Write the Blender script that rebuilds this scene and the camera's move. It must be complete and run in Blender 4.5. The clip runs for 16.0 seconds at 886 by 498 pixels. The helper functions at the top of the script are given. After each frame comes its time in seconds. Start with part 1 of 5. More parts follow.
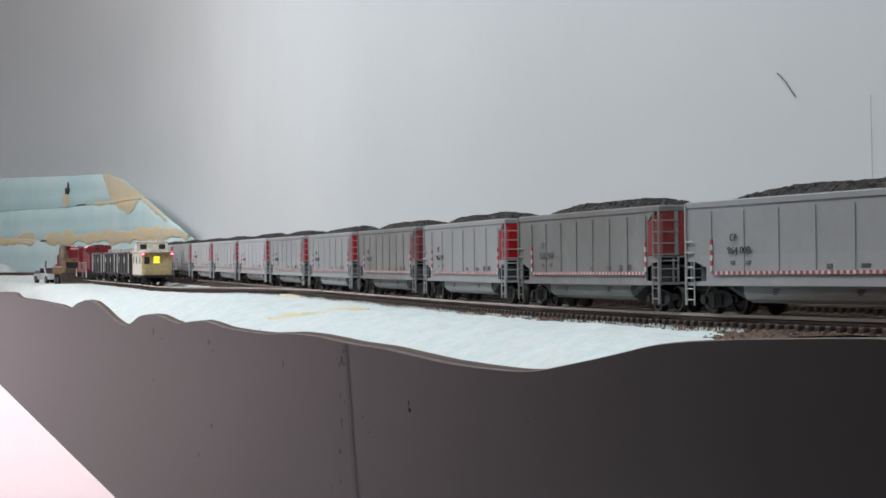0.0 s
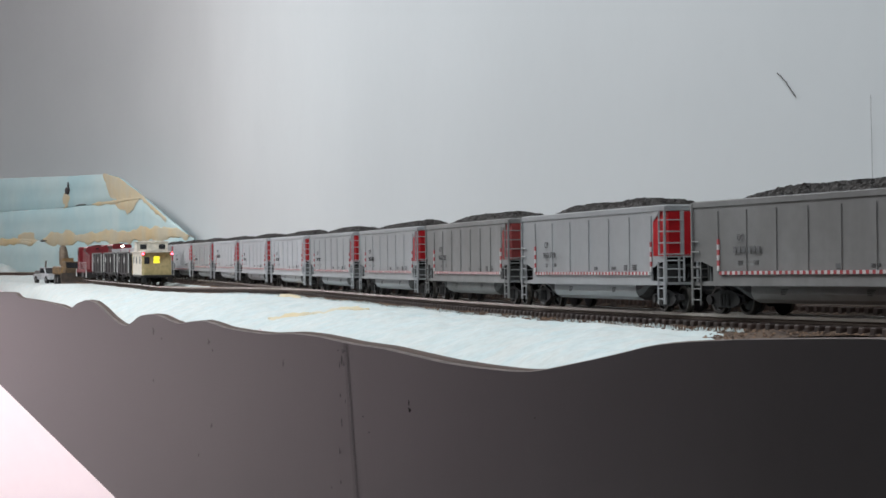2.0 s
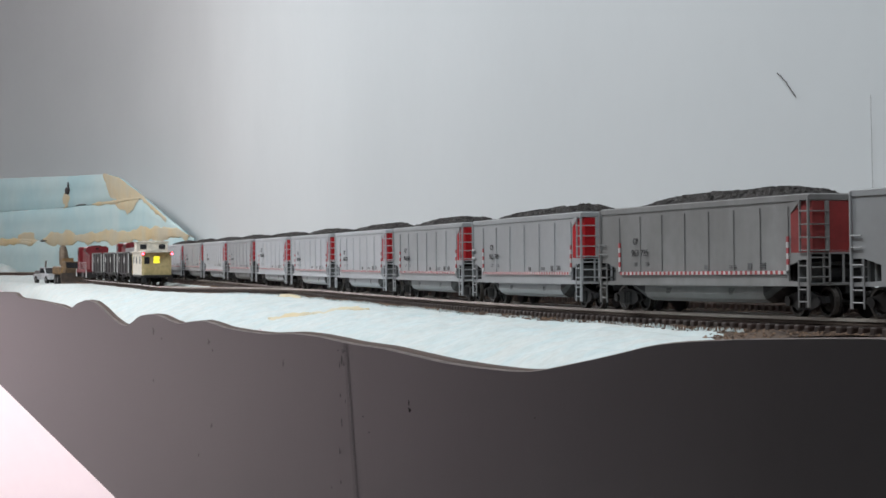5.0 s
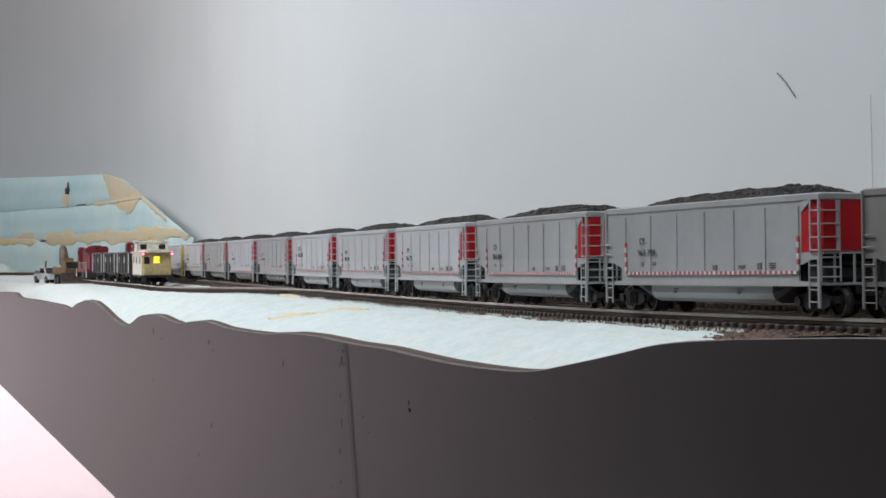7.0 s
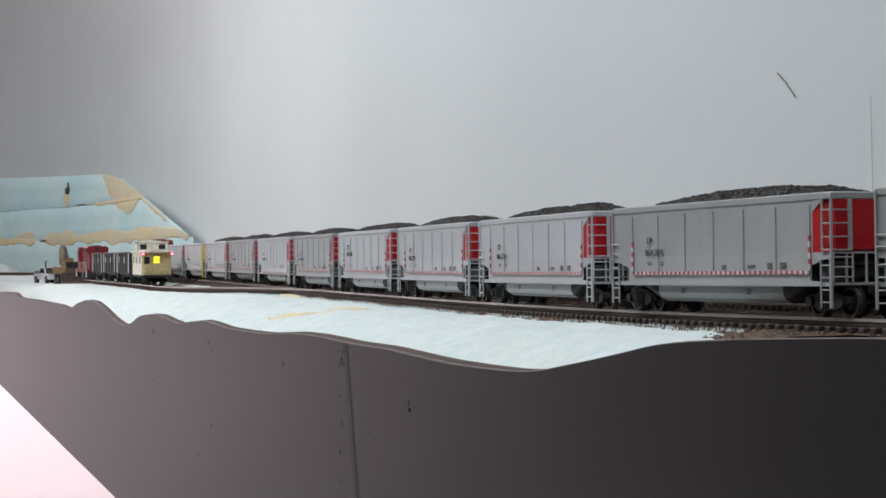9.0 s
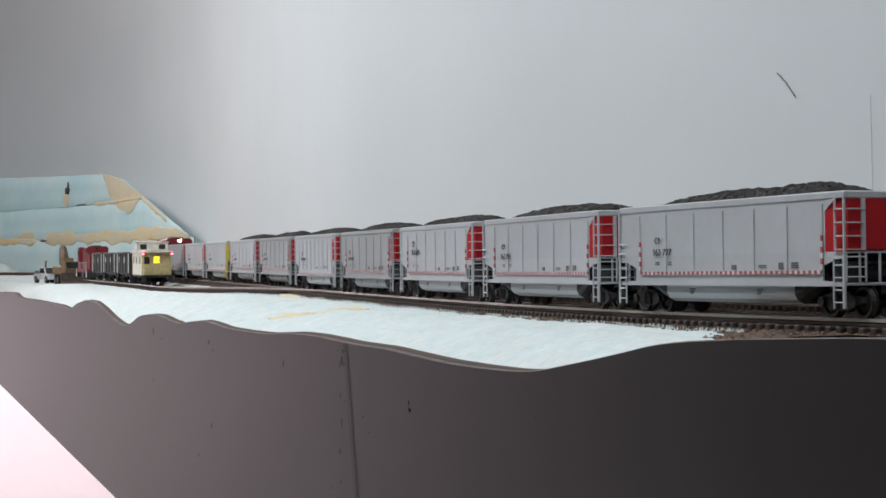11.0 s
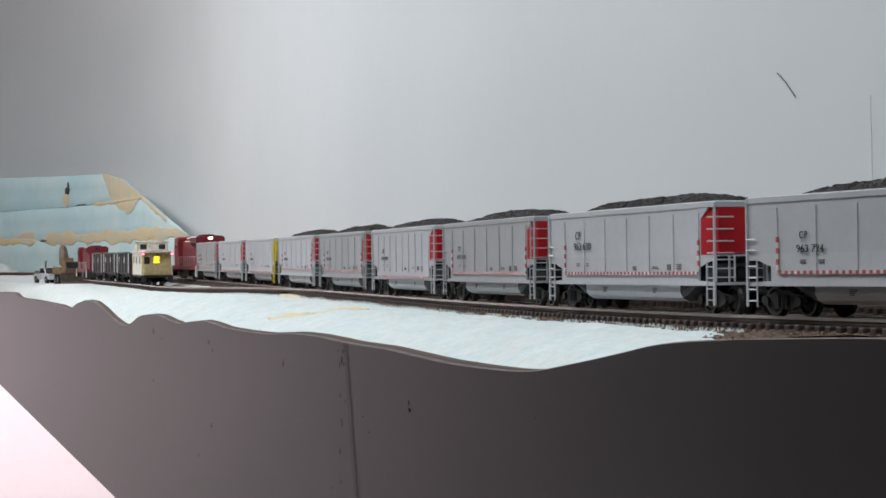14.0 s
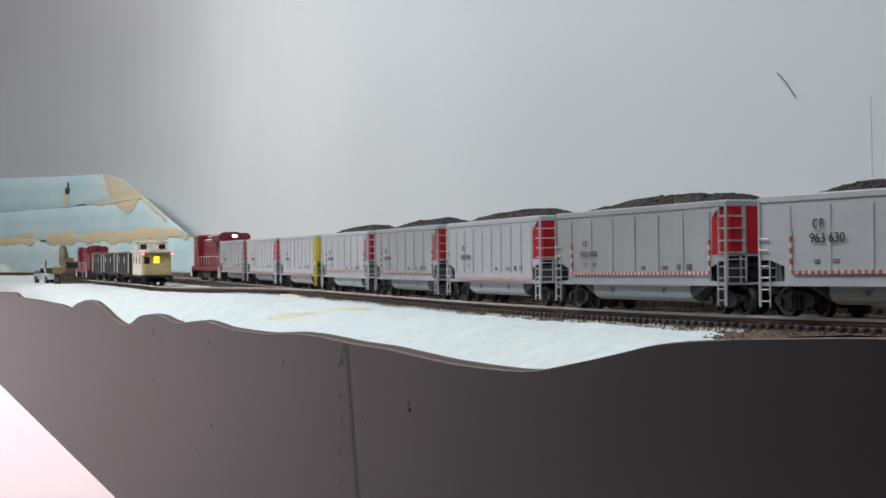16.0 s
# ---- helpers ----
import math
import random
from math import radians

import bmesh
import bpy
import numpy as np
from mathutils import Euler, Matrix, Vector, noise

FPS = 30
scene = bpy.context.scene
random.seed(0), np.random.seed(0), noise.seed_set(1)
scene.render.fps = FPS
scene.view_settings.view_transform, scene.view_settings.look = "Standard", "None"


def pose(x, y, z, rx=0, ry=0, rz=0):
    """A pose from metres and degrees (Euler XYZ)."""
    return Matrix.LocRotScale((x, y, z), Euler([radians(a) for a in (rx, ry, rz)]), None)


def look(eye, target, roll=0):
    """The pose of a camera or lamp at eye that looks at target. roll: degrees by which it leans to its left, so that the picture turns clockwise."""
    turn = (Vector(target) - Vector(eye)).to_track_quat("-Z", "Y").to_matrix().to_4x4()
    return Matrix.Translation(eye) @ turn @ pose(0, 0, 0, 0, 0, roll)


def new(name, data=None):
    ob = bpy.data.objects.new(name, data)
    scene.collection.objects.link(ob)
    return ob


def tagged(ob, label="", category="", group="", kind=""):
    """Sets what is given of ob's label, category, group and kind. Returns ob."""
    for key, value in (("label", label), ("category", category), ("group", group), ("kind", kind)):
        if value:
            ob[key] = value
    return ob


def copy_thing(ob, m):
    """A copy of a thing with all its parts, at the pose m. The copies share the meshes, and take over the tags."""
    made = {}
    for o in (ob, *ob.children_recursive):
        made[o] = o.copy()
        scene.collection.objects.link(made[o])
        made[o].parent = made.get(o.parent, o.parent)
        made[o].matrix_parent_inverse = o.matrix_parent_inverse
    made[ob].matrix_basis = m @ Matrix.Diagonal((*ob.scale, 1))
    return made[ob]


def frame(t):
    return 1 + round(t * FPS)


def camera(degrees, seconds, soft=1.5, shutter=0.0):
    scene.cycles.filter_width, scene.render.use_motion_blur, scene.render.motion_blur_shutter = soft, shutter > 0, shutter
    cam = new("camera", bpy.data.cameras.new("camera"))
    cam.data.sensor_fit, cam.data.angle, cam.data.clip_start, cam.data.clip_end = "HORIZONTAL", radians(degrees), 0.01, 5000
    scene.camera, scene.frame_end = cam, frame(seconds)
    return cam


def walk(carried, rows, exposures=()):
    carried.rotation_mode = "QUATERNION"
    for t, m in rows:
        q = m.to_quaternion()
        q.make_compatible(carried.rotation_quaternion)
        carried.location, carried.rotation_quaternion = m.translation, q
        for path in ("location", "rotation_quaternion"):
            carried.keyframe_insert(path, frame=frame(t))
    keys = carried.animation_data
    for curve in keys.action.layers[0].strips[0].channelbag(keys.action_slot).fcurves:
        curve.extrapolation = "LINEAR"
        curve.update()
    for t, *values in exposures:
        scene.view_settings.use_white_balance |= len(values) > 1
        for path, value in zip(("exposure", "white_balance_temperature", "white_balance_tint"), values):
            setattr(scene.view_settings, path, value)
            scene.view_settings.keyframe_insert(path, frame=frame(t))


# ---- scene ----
# A model railway shelf layout, 1:87. The rails lie 1.20 m above the room's floor.
Z0 = 1.20
cam = camera(27.65, 16.0, soft=1.6)
EYE = (0.0, 0.0, Z0 + 0.0222)
SHOT = look(EYE, (0.0, 10.0, Z0 + 0.0222 + 0.050), -0.464)
walk(cam, [(0.0, SHOT), (16.0, SHOT)], exposures=[(0.0, 0.0), (16.0, 0.0)])

# ---- light: two ceiling lamps in the room, a long tube lamp on the ceiling over the aisle ----
world = bpy.data.worlds.new("room_world")
scene.world = world
world.use_nodes = True
world.node_tree.nodes["Background"].inputs[0].default_value = (0.82, 0.88, 1.0, 1)
world.node_tree.nodes["Background"].inputs[1].default_value = 0.35


def area_lamp(name, where, size_x, size_y, power, colour):
    d = bpy.data.lights.new(name, "AREA")
    d.shape, d.size, d.size_y, d.energy, d.color = "RECTANGLE", size_x, size_y, power, colour
    ob = new(name, d)
    ob.matrix_world = where
    return ob


area_lamp("far_ceiling_lamp_light", pose(-2.1, 5.9, 2.38), 0.6, 0.6, 115, (1.0, 0.91, 0.93))
area_lamp("aisle_ceiling_lamp_light", pose(-1.9, 2.3, 2.38), 0.6, 0.6, 39, (1.0, 0.97, 0.96))
area_lamp("aisle_tube_lamp_light", pose(-0.52, 0.75, 2.38, 0, 0, 17.5), 0.12, 3.2, 28, (0.91, 0.965, 1.0))

# ---- the line of the tracks: curvature along the main line, integrated ----
STEP = 0.01
S_AXIS = np.arange(-5.4, 2.4, STEP)
KAPPA = np.interp(S_AXIS, (-4.3, -3.8, -3.5, -3.28, -3.18, -2.9, -2.5, -2.2, -1.9, -1.43, -0.96, -0.49, -0.02, 0.45, 1.2),
                  (0.0, 0.0, -1.3, 0.2, 0.80, 0.734, -0.074, -0.080, 0.054, -0.001, 0.011, -0.001, -0.873, -0.873, -0.3))
I0 = int(np.argmin(abs(S_AXIS)))
HEAD = np.concatenate([[0], np.cumsum(0.5 * (KAPPA[1:] + KAPPA[:-1]) * STEP)])
HEAD = HEAD - HEAD[I0] + 2.6616
DX, DY = np.sin(HEAD), np.cos(HEAD)
CX = np.concatenate([[0], np.cumsum(0.5 * (DX[1:] + DX[:-1]) * STEP)])
CY = np.concatenate([[0], np.cumsum(0.5 * (DY[1:] + DY[:-1]) * STEP)])
CX, CY = CX + 0.1772 - CX[I0], CY + 0.5623 - CY[I0]
RAIL_Z = np.interp(S_AXIS, (-3.4, -2.0, -1.4, -0.8, -0.3, 0.3), (-0.0005, -0.0010, -0.0016, -0.0025, -0.0016, 0.0036))
RAIL_Z = np.convolve(np.pad(RAIL_Z, 20, mode="edge"), np.ones(41) / 41, mode="valid")


def along(s, lat=0.0):
    """A place beside the main line: x, y, height of the rail top, way's x and y. lat is towards the aisle."""
    dx, dy = float(np.interp(s, S_AXIS, DX)), float(np.interp(s, S_AXIS, DY))
    n = math.hypot(dx, dy)
    dx, dy = dx / n, dy / n
    return (float(np.interp(s, S_AXIS, CX)) + lat * dy, float(np.interp(s, S_AXIS, CY)) - lat * dx,
            Z0 + float(np.interp(s, S_AXIS, RAIL_Z)), dx, dy)


def smooth(a, b, x):
    u = min(1.0, max(0.0, (x - a) / (b - a)))
    return u * u * (3 - 2 * u)


def siding_lat(s):
    return 0.0545 * smooth(-0.85, -1.70, s) + 0.02 * smooth(-1.6, -2.6, s)


def siding(s):
    x, y, z, dx, dy = along(s, siding_lat(s))
    x2, y2 = along(s + 0.02, siding_lat(s + 0.02))[:2]
    n = math.hypot(x2 - x, y2 - y)
    return x, y, z - 0.0068 * smooth(-0.9, -1.7, s), (x2 - x) / n, (y2 - y) / n


def fascia_x(y):
    return 0.2431 - 0.3152 * y


def ride(place, s, base):
    """The pose of a vehicle on a track: its x axis along the line, its two bogies on it."""
    a, b = place(s - base / 2), place(s + base / 2)
    d = Vector((b[0] - a[0], b[1] - a[1], b[2] - a[2]))
    turn = d.to_track_quat("X", "Z").to_matrix().to_4x4()
    return Matrix.Translation(((a[0] + b[0]) / 2, (a[1] + b[1]) / 2, (a[2] + b[2]) / 2)) @ turn


# ---- materials ----
def mat(name, colour, rough=0.6, metal=0.0, colour2=None, grain=300.0, stain=25.0, bump=0.0, spread=0.0, dist=0.0005, spec=0.5, dust=None, dust_amount=0.0, streak=0.35, speck=0.45):
    """A surface with fine grain, larger stains, optional dust and object-to-object spread."""
    m = bpy.data.materials.new(name)
    m.use_nodes = True
    nt = m.node_tree
    b = nt.nodes["Principled BSDF"]
    b.inputs["Roughness"].default_value, b.inputs["Metallic"].default_value = rough, metal
    b.inputs["Specular IOR Level"].default_value = spec
    N, K = nt.nodes.new, nt.links.new
    tc = N("ShaderNodeTexCoord")
    n1, n2 = N("ShaderNodeTexNoise"), N("ShaderNodeTexNoise")
    n1.inputs["Scale"].default_value, n1.inputs["Detail"].default_value = grain, 6
    n2.inputs["Scale"].default_value, n2.inputs["Detail"].default_value = stain, 5
    K(tc.outputs["Object"], n1.inputs["Vector"])
    K(tc.outputs["Object"], n2.inputs["Vector"])
    c2 = colour2 or tuple(c * 0.72 for c in colour)
    r2 = N("ShaderNodeValToRGB")
    r2.color_ramp.elements[0].position, r2.color_ramp.elements[1].position = 0.36, 0.66
    r2.color_ramp.elements[0].color, r2.color_ramp.elements[1].color = (*c2, 1), (*colour, 1)
    K(n2.outputs["Fac"], r2.inputs["Fac"])
    mx = N("ShaderNodeMix")
    mx.data_type, mx.blend_type = "RGBA", "MULTIPLY"
    mx.inputs["Factor"].default_value = speck
    r1 = N("ShaderNodeValToRGB")
    r1.color_ramp.elements[0].position, r1.color_ramp.elements[1].position = 0.3, 0.6
    r1.color_ramp.elements[0].color, r1.color_ramp.elements[1].color = (0.45, 0.45, 0.45, 1), (1, 1, 1, 1)
    K(n1.outputs["Fac"], r1.inputs["Fac"])
    K(r2.outputs["Color"], mx.inputs[6])
    K(r1.outputs["Color"], mx.inputs[7])
    out = mx.outputs[2]
    if dust:
        n3 = N("ShaderNodeTexNoise")
        n3.inputs["Scale"].default_value, n3.inputs["Detail"].default_value = 60.0, 8
        mp = N("ShaderNodeMapping")
        mp.inputs["Scale"].default_value = (1.0, 1.0, streak)
        K(tc.outputs["Object"], mp.inputs["Vector"])
        K(mp.outputs["Vector"], n3.inputs["Vector"])
        rr = N("ShaderNodeMapRange")
        rr.inputs[1].default_value, rr.inputs[2].default_value, rr.inputs[4].default_value = 0.3, 0.7, dust_amount
        K(n3.outputs["Fac"], rr.inputs[0])
        md = N("ShaderNodeMix")
        md.data_type = "RGBA"
        md.inputs[7].default_value = (*dust, 1)
        K(rr.outputs[0], md.inputs["Factor"])
        K(out, md.inputs[6])
        out = md.outputs[2]
    if spread:
        oi, hsv = N("ShaderNodeObjectInfo"), N("ShaderNodeHueSaturation")
        mr = N("ShaderNodeMapRange")
        mr.inputs[3].default_value, mr.inputs[4].default_value = 1 - spread, 1 + spread
        K(oi.outputs["Random"], mr.inputs[0])
        K(mr.outputs[0], hsv.inputs["Value"])
        K(out, hsv.inputs["Color"])
        out = hsv.outputs["Color"]
    K(out, b.inputs["Base Color"])
    if bump:
        bp = N("ShaderNodeBump")
        bp.inputs["Strength"].default_value, bp.inputs["Distance"].default_value = bump, dist
        K(n1.outputs["Fac"], bp.inputs["Height"])
        K(bp.outputs["Normal"], b.inputs["Normal"])
    return m


def glow(name, colour, strength):
    m = bpy.data.materials.new(name)
    m.use_nodes = True
    b = m.node_tree.nodes["Principled BSDF"]
    b.inputs["Base Color"].default_value = (*colour, 1)
    b.inputs["Emission Color"].default_value, b.inputs["Emission Strength"].default_value = (*colour, 1), strength
    return m


M_WALL = mat("backdrop_paint", (0.68, 0.715, 0.735), 0.85, colour2=(0.655, 0.69, 0.71), grain=60, stain=3, bump=0.0, spec=0.2, speck=0.015)
M_FASCIA = mat("fascia_board_paint", (0.0042, 0.0044, 0.0052), 0.34, colour2=(0.0032, 0.0033, 0.0040), grain=120, stain=14, bump=0.04, spec=0.55, dust=(0.0090, 0.0088, 0.0098), dust_amount=0.4, streak=0.4, speck=0.25)
M_FASCIA_EDGE = mat("hardboard_edge", (0.07, 0.040, 0.029), 0.85, colour2=(0.05, 0.032, 0.026), grain=900, stain=60, bump=0.3)
M_FOAM = mat("carved_foam", (0.575, 0.68, 0.70), 0.9, colour2=(0.665, 0.715, 0.715), grain=300, stain=75, bump=0.35, dist=0.0008, spec=0.15, dust=(0.50, 0.49, 0.44), dust_amount=0.30, streak=1.0, speck=0.22)
M_FOAM_BLUE = mat("blue_foam_board", (0.46, 0.67, 0.715), 0.85, colour2=(0.58, 0.73, 0.745), grain=40, stain=7, bump=0.05, dist=0.002, spec=0.15, speck=0.06)
M_GLUE = mat("expanding_foam", (0.68, 0.55, 0.32), 0.8, colour2=(0.62, 0.57, 0.43), grain=60, stain=16, bump=0.1, dist=0.002, speck=0.08)
M_BALLAST = mat("ballast", (0.13, 0.085, 0.058), 0.95, colour2=(0.055, 0.038, 0.03), grain=700, stain=70, bump=0.9, dist=0.001)
M_STONE = mat("ballast_stone", (0.20, 0.13, 0.085), 0.95, colour2=(0.08, 0.052, 0.04), grain=900, stain=200)


def vary_stones(tree):
    """Each stone of a heap its own brightness."""
    node = tree.nodes["Principled BSDF"]
    geo, hsv, lift = tree.nodes.new("ShaderNodeNewGeometry"), tree.nodes.new("ShaderNodeHueSaturation"), tree.nodes.new("ShaderNodeMapRange")
    lift.inputs[3].default_value, lift.inputs[4].default_value = 0.45, 1.7
    tree.links.new(geo.outputs["Random Per Island"], lift.inputs[0])
    tree.links.new(lift.outputs[0], hsv.inputs["Value"])
    tree.links.new(node.inputs["Base Color"].links[0].from_socket, hsv.inputs["Color"])
    tree.links.new(hsv.outputs["Color"], node.inputs["Base Color"])


vary_stones(M_STONE.node_tree)
M_TIE = mat("tie_plastic", (0.060, 0.034, 0.026), 0.7, colour2=(0.034, 0.021, 0.017), grain=900, stain=120, spread=0.3)
M_RAIL = mat("nickel_silver_rail", (0.78, 0.74, 0.67), 0.22, 0.5, colour2=(0.68, 0.63, 0.56), grain=600, stain=60, speck=0.2)
M_RAILSIDE = mat("weathered_rail_side", (0.10, 0.07, 0.055), 0.8, 0.1, grain=900, stain=60)
M_GREY = mat("car_grey_paint", (0.53, 0.545, 0.575), 0.42, 0.1, colour2=(0.48, 0.495, 0.52), grain=240, stain=20, spread=0.04, dust=(0.44, 0.445, 0.455), dust_amount=0.3, streak=0.2, speck=0.10)
M_GRIME = mat("car_grimy_paint", (0.28, 0.278, 0.278), 0.65, 0.05, colour2=(0.21, 0.205, 0.203), grain=240, stain=20, spread=0.05, dust=(0.14, 0.134, 0.13), dust_amount=0.55, streak=0.2, speck=0.18)
M_MID = mat("car_aged_paint", (0.40, 0.41, 0.425), 0.5, 0.08, colour2=(0.35, 0.357, 0.367), grain=240, stain=20, spread=0.05, dust=(0.27, 0.27, 0.272), dust_amount=0.35, streak=0.2, speck=0.12)
M_RED = mat("car_end_red", (0.48, 0.012, 0.018), 0.5, colour2=(0.42, 0.010, 0.015), grain=240, stain=50, spec=0.25, speck=0.12)
M_REDGRIME = mat("car_end_dusty_red", (0.38, 0.028, 0.028), 0.7, colour2=(0.27, 0.024, 0.024), grain=240, stain=50, dust=(0.17, 0.08, 0.075), dust_amount=0.4)
M_YELLOW = mat("car_end_yellow", (0.75, 0.58, 0.04), 0.5, grain=240, stain=50)
M_BLACK = mat("black_underframe", (0.012, 0.012, 0.014), 0.55, colour2=(0.022, 0.020, 0.019), grain=400, stain=80)
M_WHEEL = mat("blackened_wheel", (0.02, 0.018, 0.017), 0.5, 0.4, grain=500, stain=80)
M_TREAD = mat("wheel_tread", (0.13, 0.12, 0.11), 0.4, 0.6, grain=500, stain=80)
# The coal's lighter second colour paints in glints on the lumps.
M_COAL = mat("coal", (0.011, 0.0095, 0.009), 0.6, colour2=(0.040, 0.033, 0.030), grain=800, stain=260, bump=1.0, dist=0.001, spec=0.3)
M_STRIPE_R = mat("red_marking", (0.50, 0.08, 0.09), 0.5, grain=500, stain=120)
M_STRIPE_W = mat("white_marking", (0.68, 0.67, 0.67), 0.5, grain=500, stain=120)
M_INK_WORN = mat("worn_lettering", (0.15, 0.15, 0.155), 0.6, grain=500, stain=100)
M_INK = mat("black_lettering", (0.04, 0.04, 0.043), 0.6, grain=500, stain=100)
M_SHEET = mat("dull_end_sheet", (0.17, 0.175, 0.175), 0.7, grain=300, stain=60)
M_CHIP = mat("bare_dark_chip", (0.004, 0.004, 0.004), 0.8, colour2=(0.007, 0.006, 0.006), grain=500, stain=100, spec=0.1)


# ---- mesh helpers ----
def part(name, bm, material, parent=None, label=""):
    me = bpy.data.meshes.new(name)
    bm.to_mesh(me)
    bm.free()
    for m in material if isinstance(material, (list, tuple)) else [material]:
        me.materials.append(m)
    ob = new(name, me)
    ob.parent = parent
    if label:
        ob["label"] = label
    return ob


def empty(name, m=None):
    ob = new(name)
    ob.empty_display_size = 0.02
    if m is not None:
        ob.matrix_basis = m
    return ob


def box(bm, lo, hi, bevel=0.0, index=0):
    v = [bm.verts.new((x, y, z)) for x in (lo[0], hi[0]) for y in (lo[1], hi[1]) for z in (lo[2], hi[2])]
    fs = [bm.faces.new([v[i] for i in q]) for q in ((0, 1, 3, 2), (4, 6, 7, 5), (0, 4, 5, 1), (2, 3, 7, 6), (0, 2, 6, 4), (1, 5, 7, 3))]
    for f in fs:
        f.material_index = index
    if bevel:
        es = list({e for f in fs for e in f.edges})
        bmesh.ops.bevel(bm, geom=es, offset=bevel, segments=1, affect="EDGES")
    return v


def prism(bm, outline, a, b, axis="y", index=0):
    """An outline in the two other axes, drawn out from a to b along the axis."""
    def at(p, q):
        return {"y": (p[0], q, p[1]), "x": (q, p[0], p[1]), "z": (p[0], p[1], q)}[axis]
    lo = [bm.verts.new(at(p, a)) for p in outline]
    hi = [bm.verts.new(at(p, b)) for p in outline]
    n = len(outline)
    fs = [bm.faces.new(lo), bm.faces.new(hi[::-1])]
    for i in range(n):
        fs.append(bm.faces.new((lo[i], hi[i], hi[(i + 1) % n], lo[(i + 1) % n])))
    for f in fs:
        f.material_index = index
    bmesh.ops.recalc_face_normals(bm, faces=fs)
    return fs


def rod(bm, a, b, r, sides=6, r2=None, index=0):
    a, b = Vector(a), Vector(b)
    d = (b - a).normalized()
    u = d.orthogonal().normalized()
    w = d.cross(u)
    rings = []
    for p, rr in ((a, r), (b, r if r2 is None else r2)):
        rings.append([bm.verts.new(p + rr * (math.cos(t) * u + math.sin(t) * w)) for t in [2 * math.pi * i / sides for i in range(sides)]])
    fs = [bm.faces.new(rings[0][::-1]), bm.faces.new(rings[1])]
    for i in range(sides):
        fs.append(bm.faces.new((rings[0][i], rings[0][(i + 1) % sides], rings[1][(i + 1) % sides], rings[1][i])))
    for f in fs:
        f.material_index = index
    return fs


def grid_mesh(name, rows, material, parent=None, smooth_faces=True):
    """A sheet from rows of points."""
    n = len(rows[0])
    verts = [p for r in rows for p in r]
    faces = [(i * n + j, i * n + j + 1, (i + 1) * n + j + 1, (i + 1) * n + j) for i in range(len(rows) - 1) for j in range(n - 1)]
    me = bpy.data.meshes.new(name)
    me.from_pydata(verts, [], faces)
    me.materials.append(material)
    if smooth_faces:
        me.polygons.foreach_set("use_smooth", [True] * len(me.polygons))
    ob = new(name, me)
    ob.parent = parent
    return ob


# ---- the backdrop: a sheet behind the tracks that turns through a cove at the far end ----
def backdrop_line():
    pts = [along(s, -0.115 - 0.02 * smooth(-1.5, -2.6, s))[:2] for s in np.arange(1.9, -2.75, -0.05)]
    (x1, y1), (x0, y0) = pts[-1], pts[-2]
    h = math.atan2(y1 - y0, x1 - x0)
    for i in range(110):
        if i < 64:
            h += radians(0.48)
        x1, y1 = x1 + 0.03 * math.cos(h), y1 + 0.03 * math.sin(h)
        pts.append((x1, y1))
    return pts


def build_backdrop():
    line = backdrop_line()
    rows = []
    for z in (Z0 - 0.05, Z0 + 0.2, Z0 + 0.5, Z0 + 0.8):
        rows.append([(x, y, z) for x, y in line])
    back = []
    for i, (x, y) in enumerate(line):
        a, b = line[max(0, i - 1)], line[min(len(line) - 1, i + 1)]
        d = Vector((b[0] - a[0], b[1] - a[1])).normalized()
        back.append((x + 0.006 * d.y, y - 0.006 * d.x))
    rows.append([(x, y, Z0 + 0.8) for x, y in back])
    rows.append([(x, y, Z0 - 0.05) for x, y in back])
    ob = grid_mesh("backdrop", rows, M_WALL)
    tagged(ob, "smooth pale grey painted backdrop curving through a corner", "backdrop", kind="structure")


build_backdrop()

# ---- the fascia: a painted hardboard panel with a hilly top edge ----
# Distance from the viewer along the aisle and the height of the edge above the rails.
EDGE_Y = (-0.96, 0.24, 0.433, 0.478, 0.51, 0.546, 0.566, 0.586, 0.61, 0.646, 0.665, 0.691, 0.73, 0.774, 0.824, 0.861, 0.922, 0.993, 1.046, 1.122, 1.191, 1.259, 1.302, 1.346, 1.408, 1.447, 1.489, 1.549, 1.606, 1.665, 1.702, 1.751, 1.8, 1.866, 1.935, 2.01, 2.092, 2.181, 2.263, 2.382, 2.764, 3.035, 3.158, 3.517, 5.2)
EDGE_Z = (0.0004, 0.0004, 0.0023, 0.0003, -0.0013, -0.0036, -0.0056, -0.0088, -0.0123, -0.0172, -0.0198, -0.0212, -0.0222, -0.0225, -0.0216, -0.0208, -0.0212, -0.0203, -0.0208, -0.0241, -0.025, -0.0252, -0.0235, -0.0228, -0.0261, -0.0288, -0.0279, -0.0249, -0.0256, -0.0288, -0.0348, -0.0413, -0.0408, -0.0365, -0.0289, -0.0232, -0.0231, -0.029, -0.0387, -0.0358, -0.037, -0.0397, -0.0323, -0.0371, -0.0371)


def edge_z(y):
    return Z0 + float(np.interp(y, EDGE_Y, EDGE_Z))


M_LIP = mat("pale_board_lip", (0.15, 0.12, 0.11), 0.8, colour2=(0.08, 0.065, 0.06), grain=700, stain=50)
M_FILLER = mat("fascia_filler", (0.009, 0.0088, 0.0095), 0.4, colour2=(0.005, 0.005, 0.0055), grain=300, stain=40, spec=0.55)


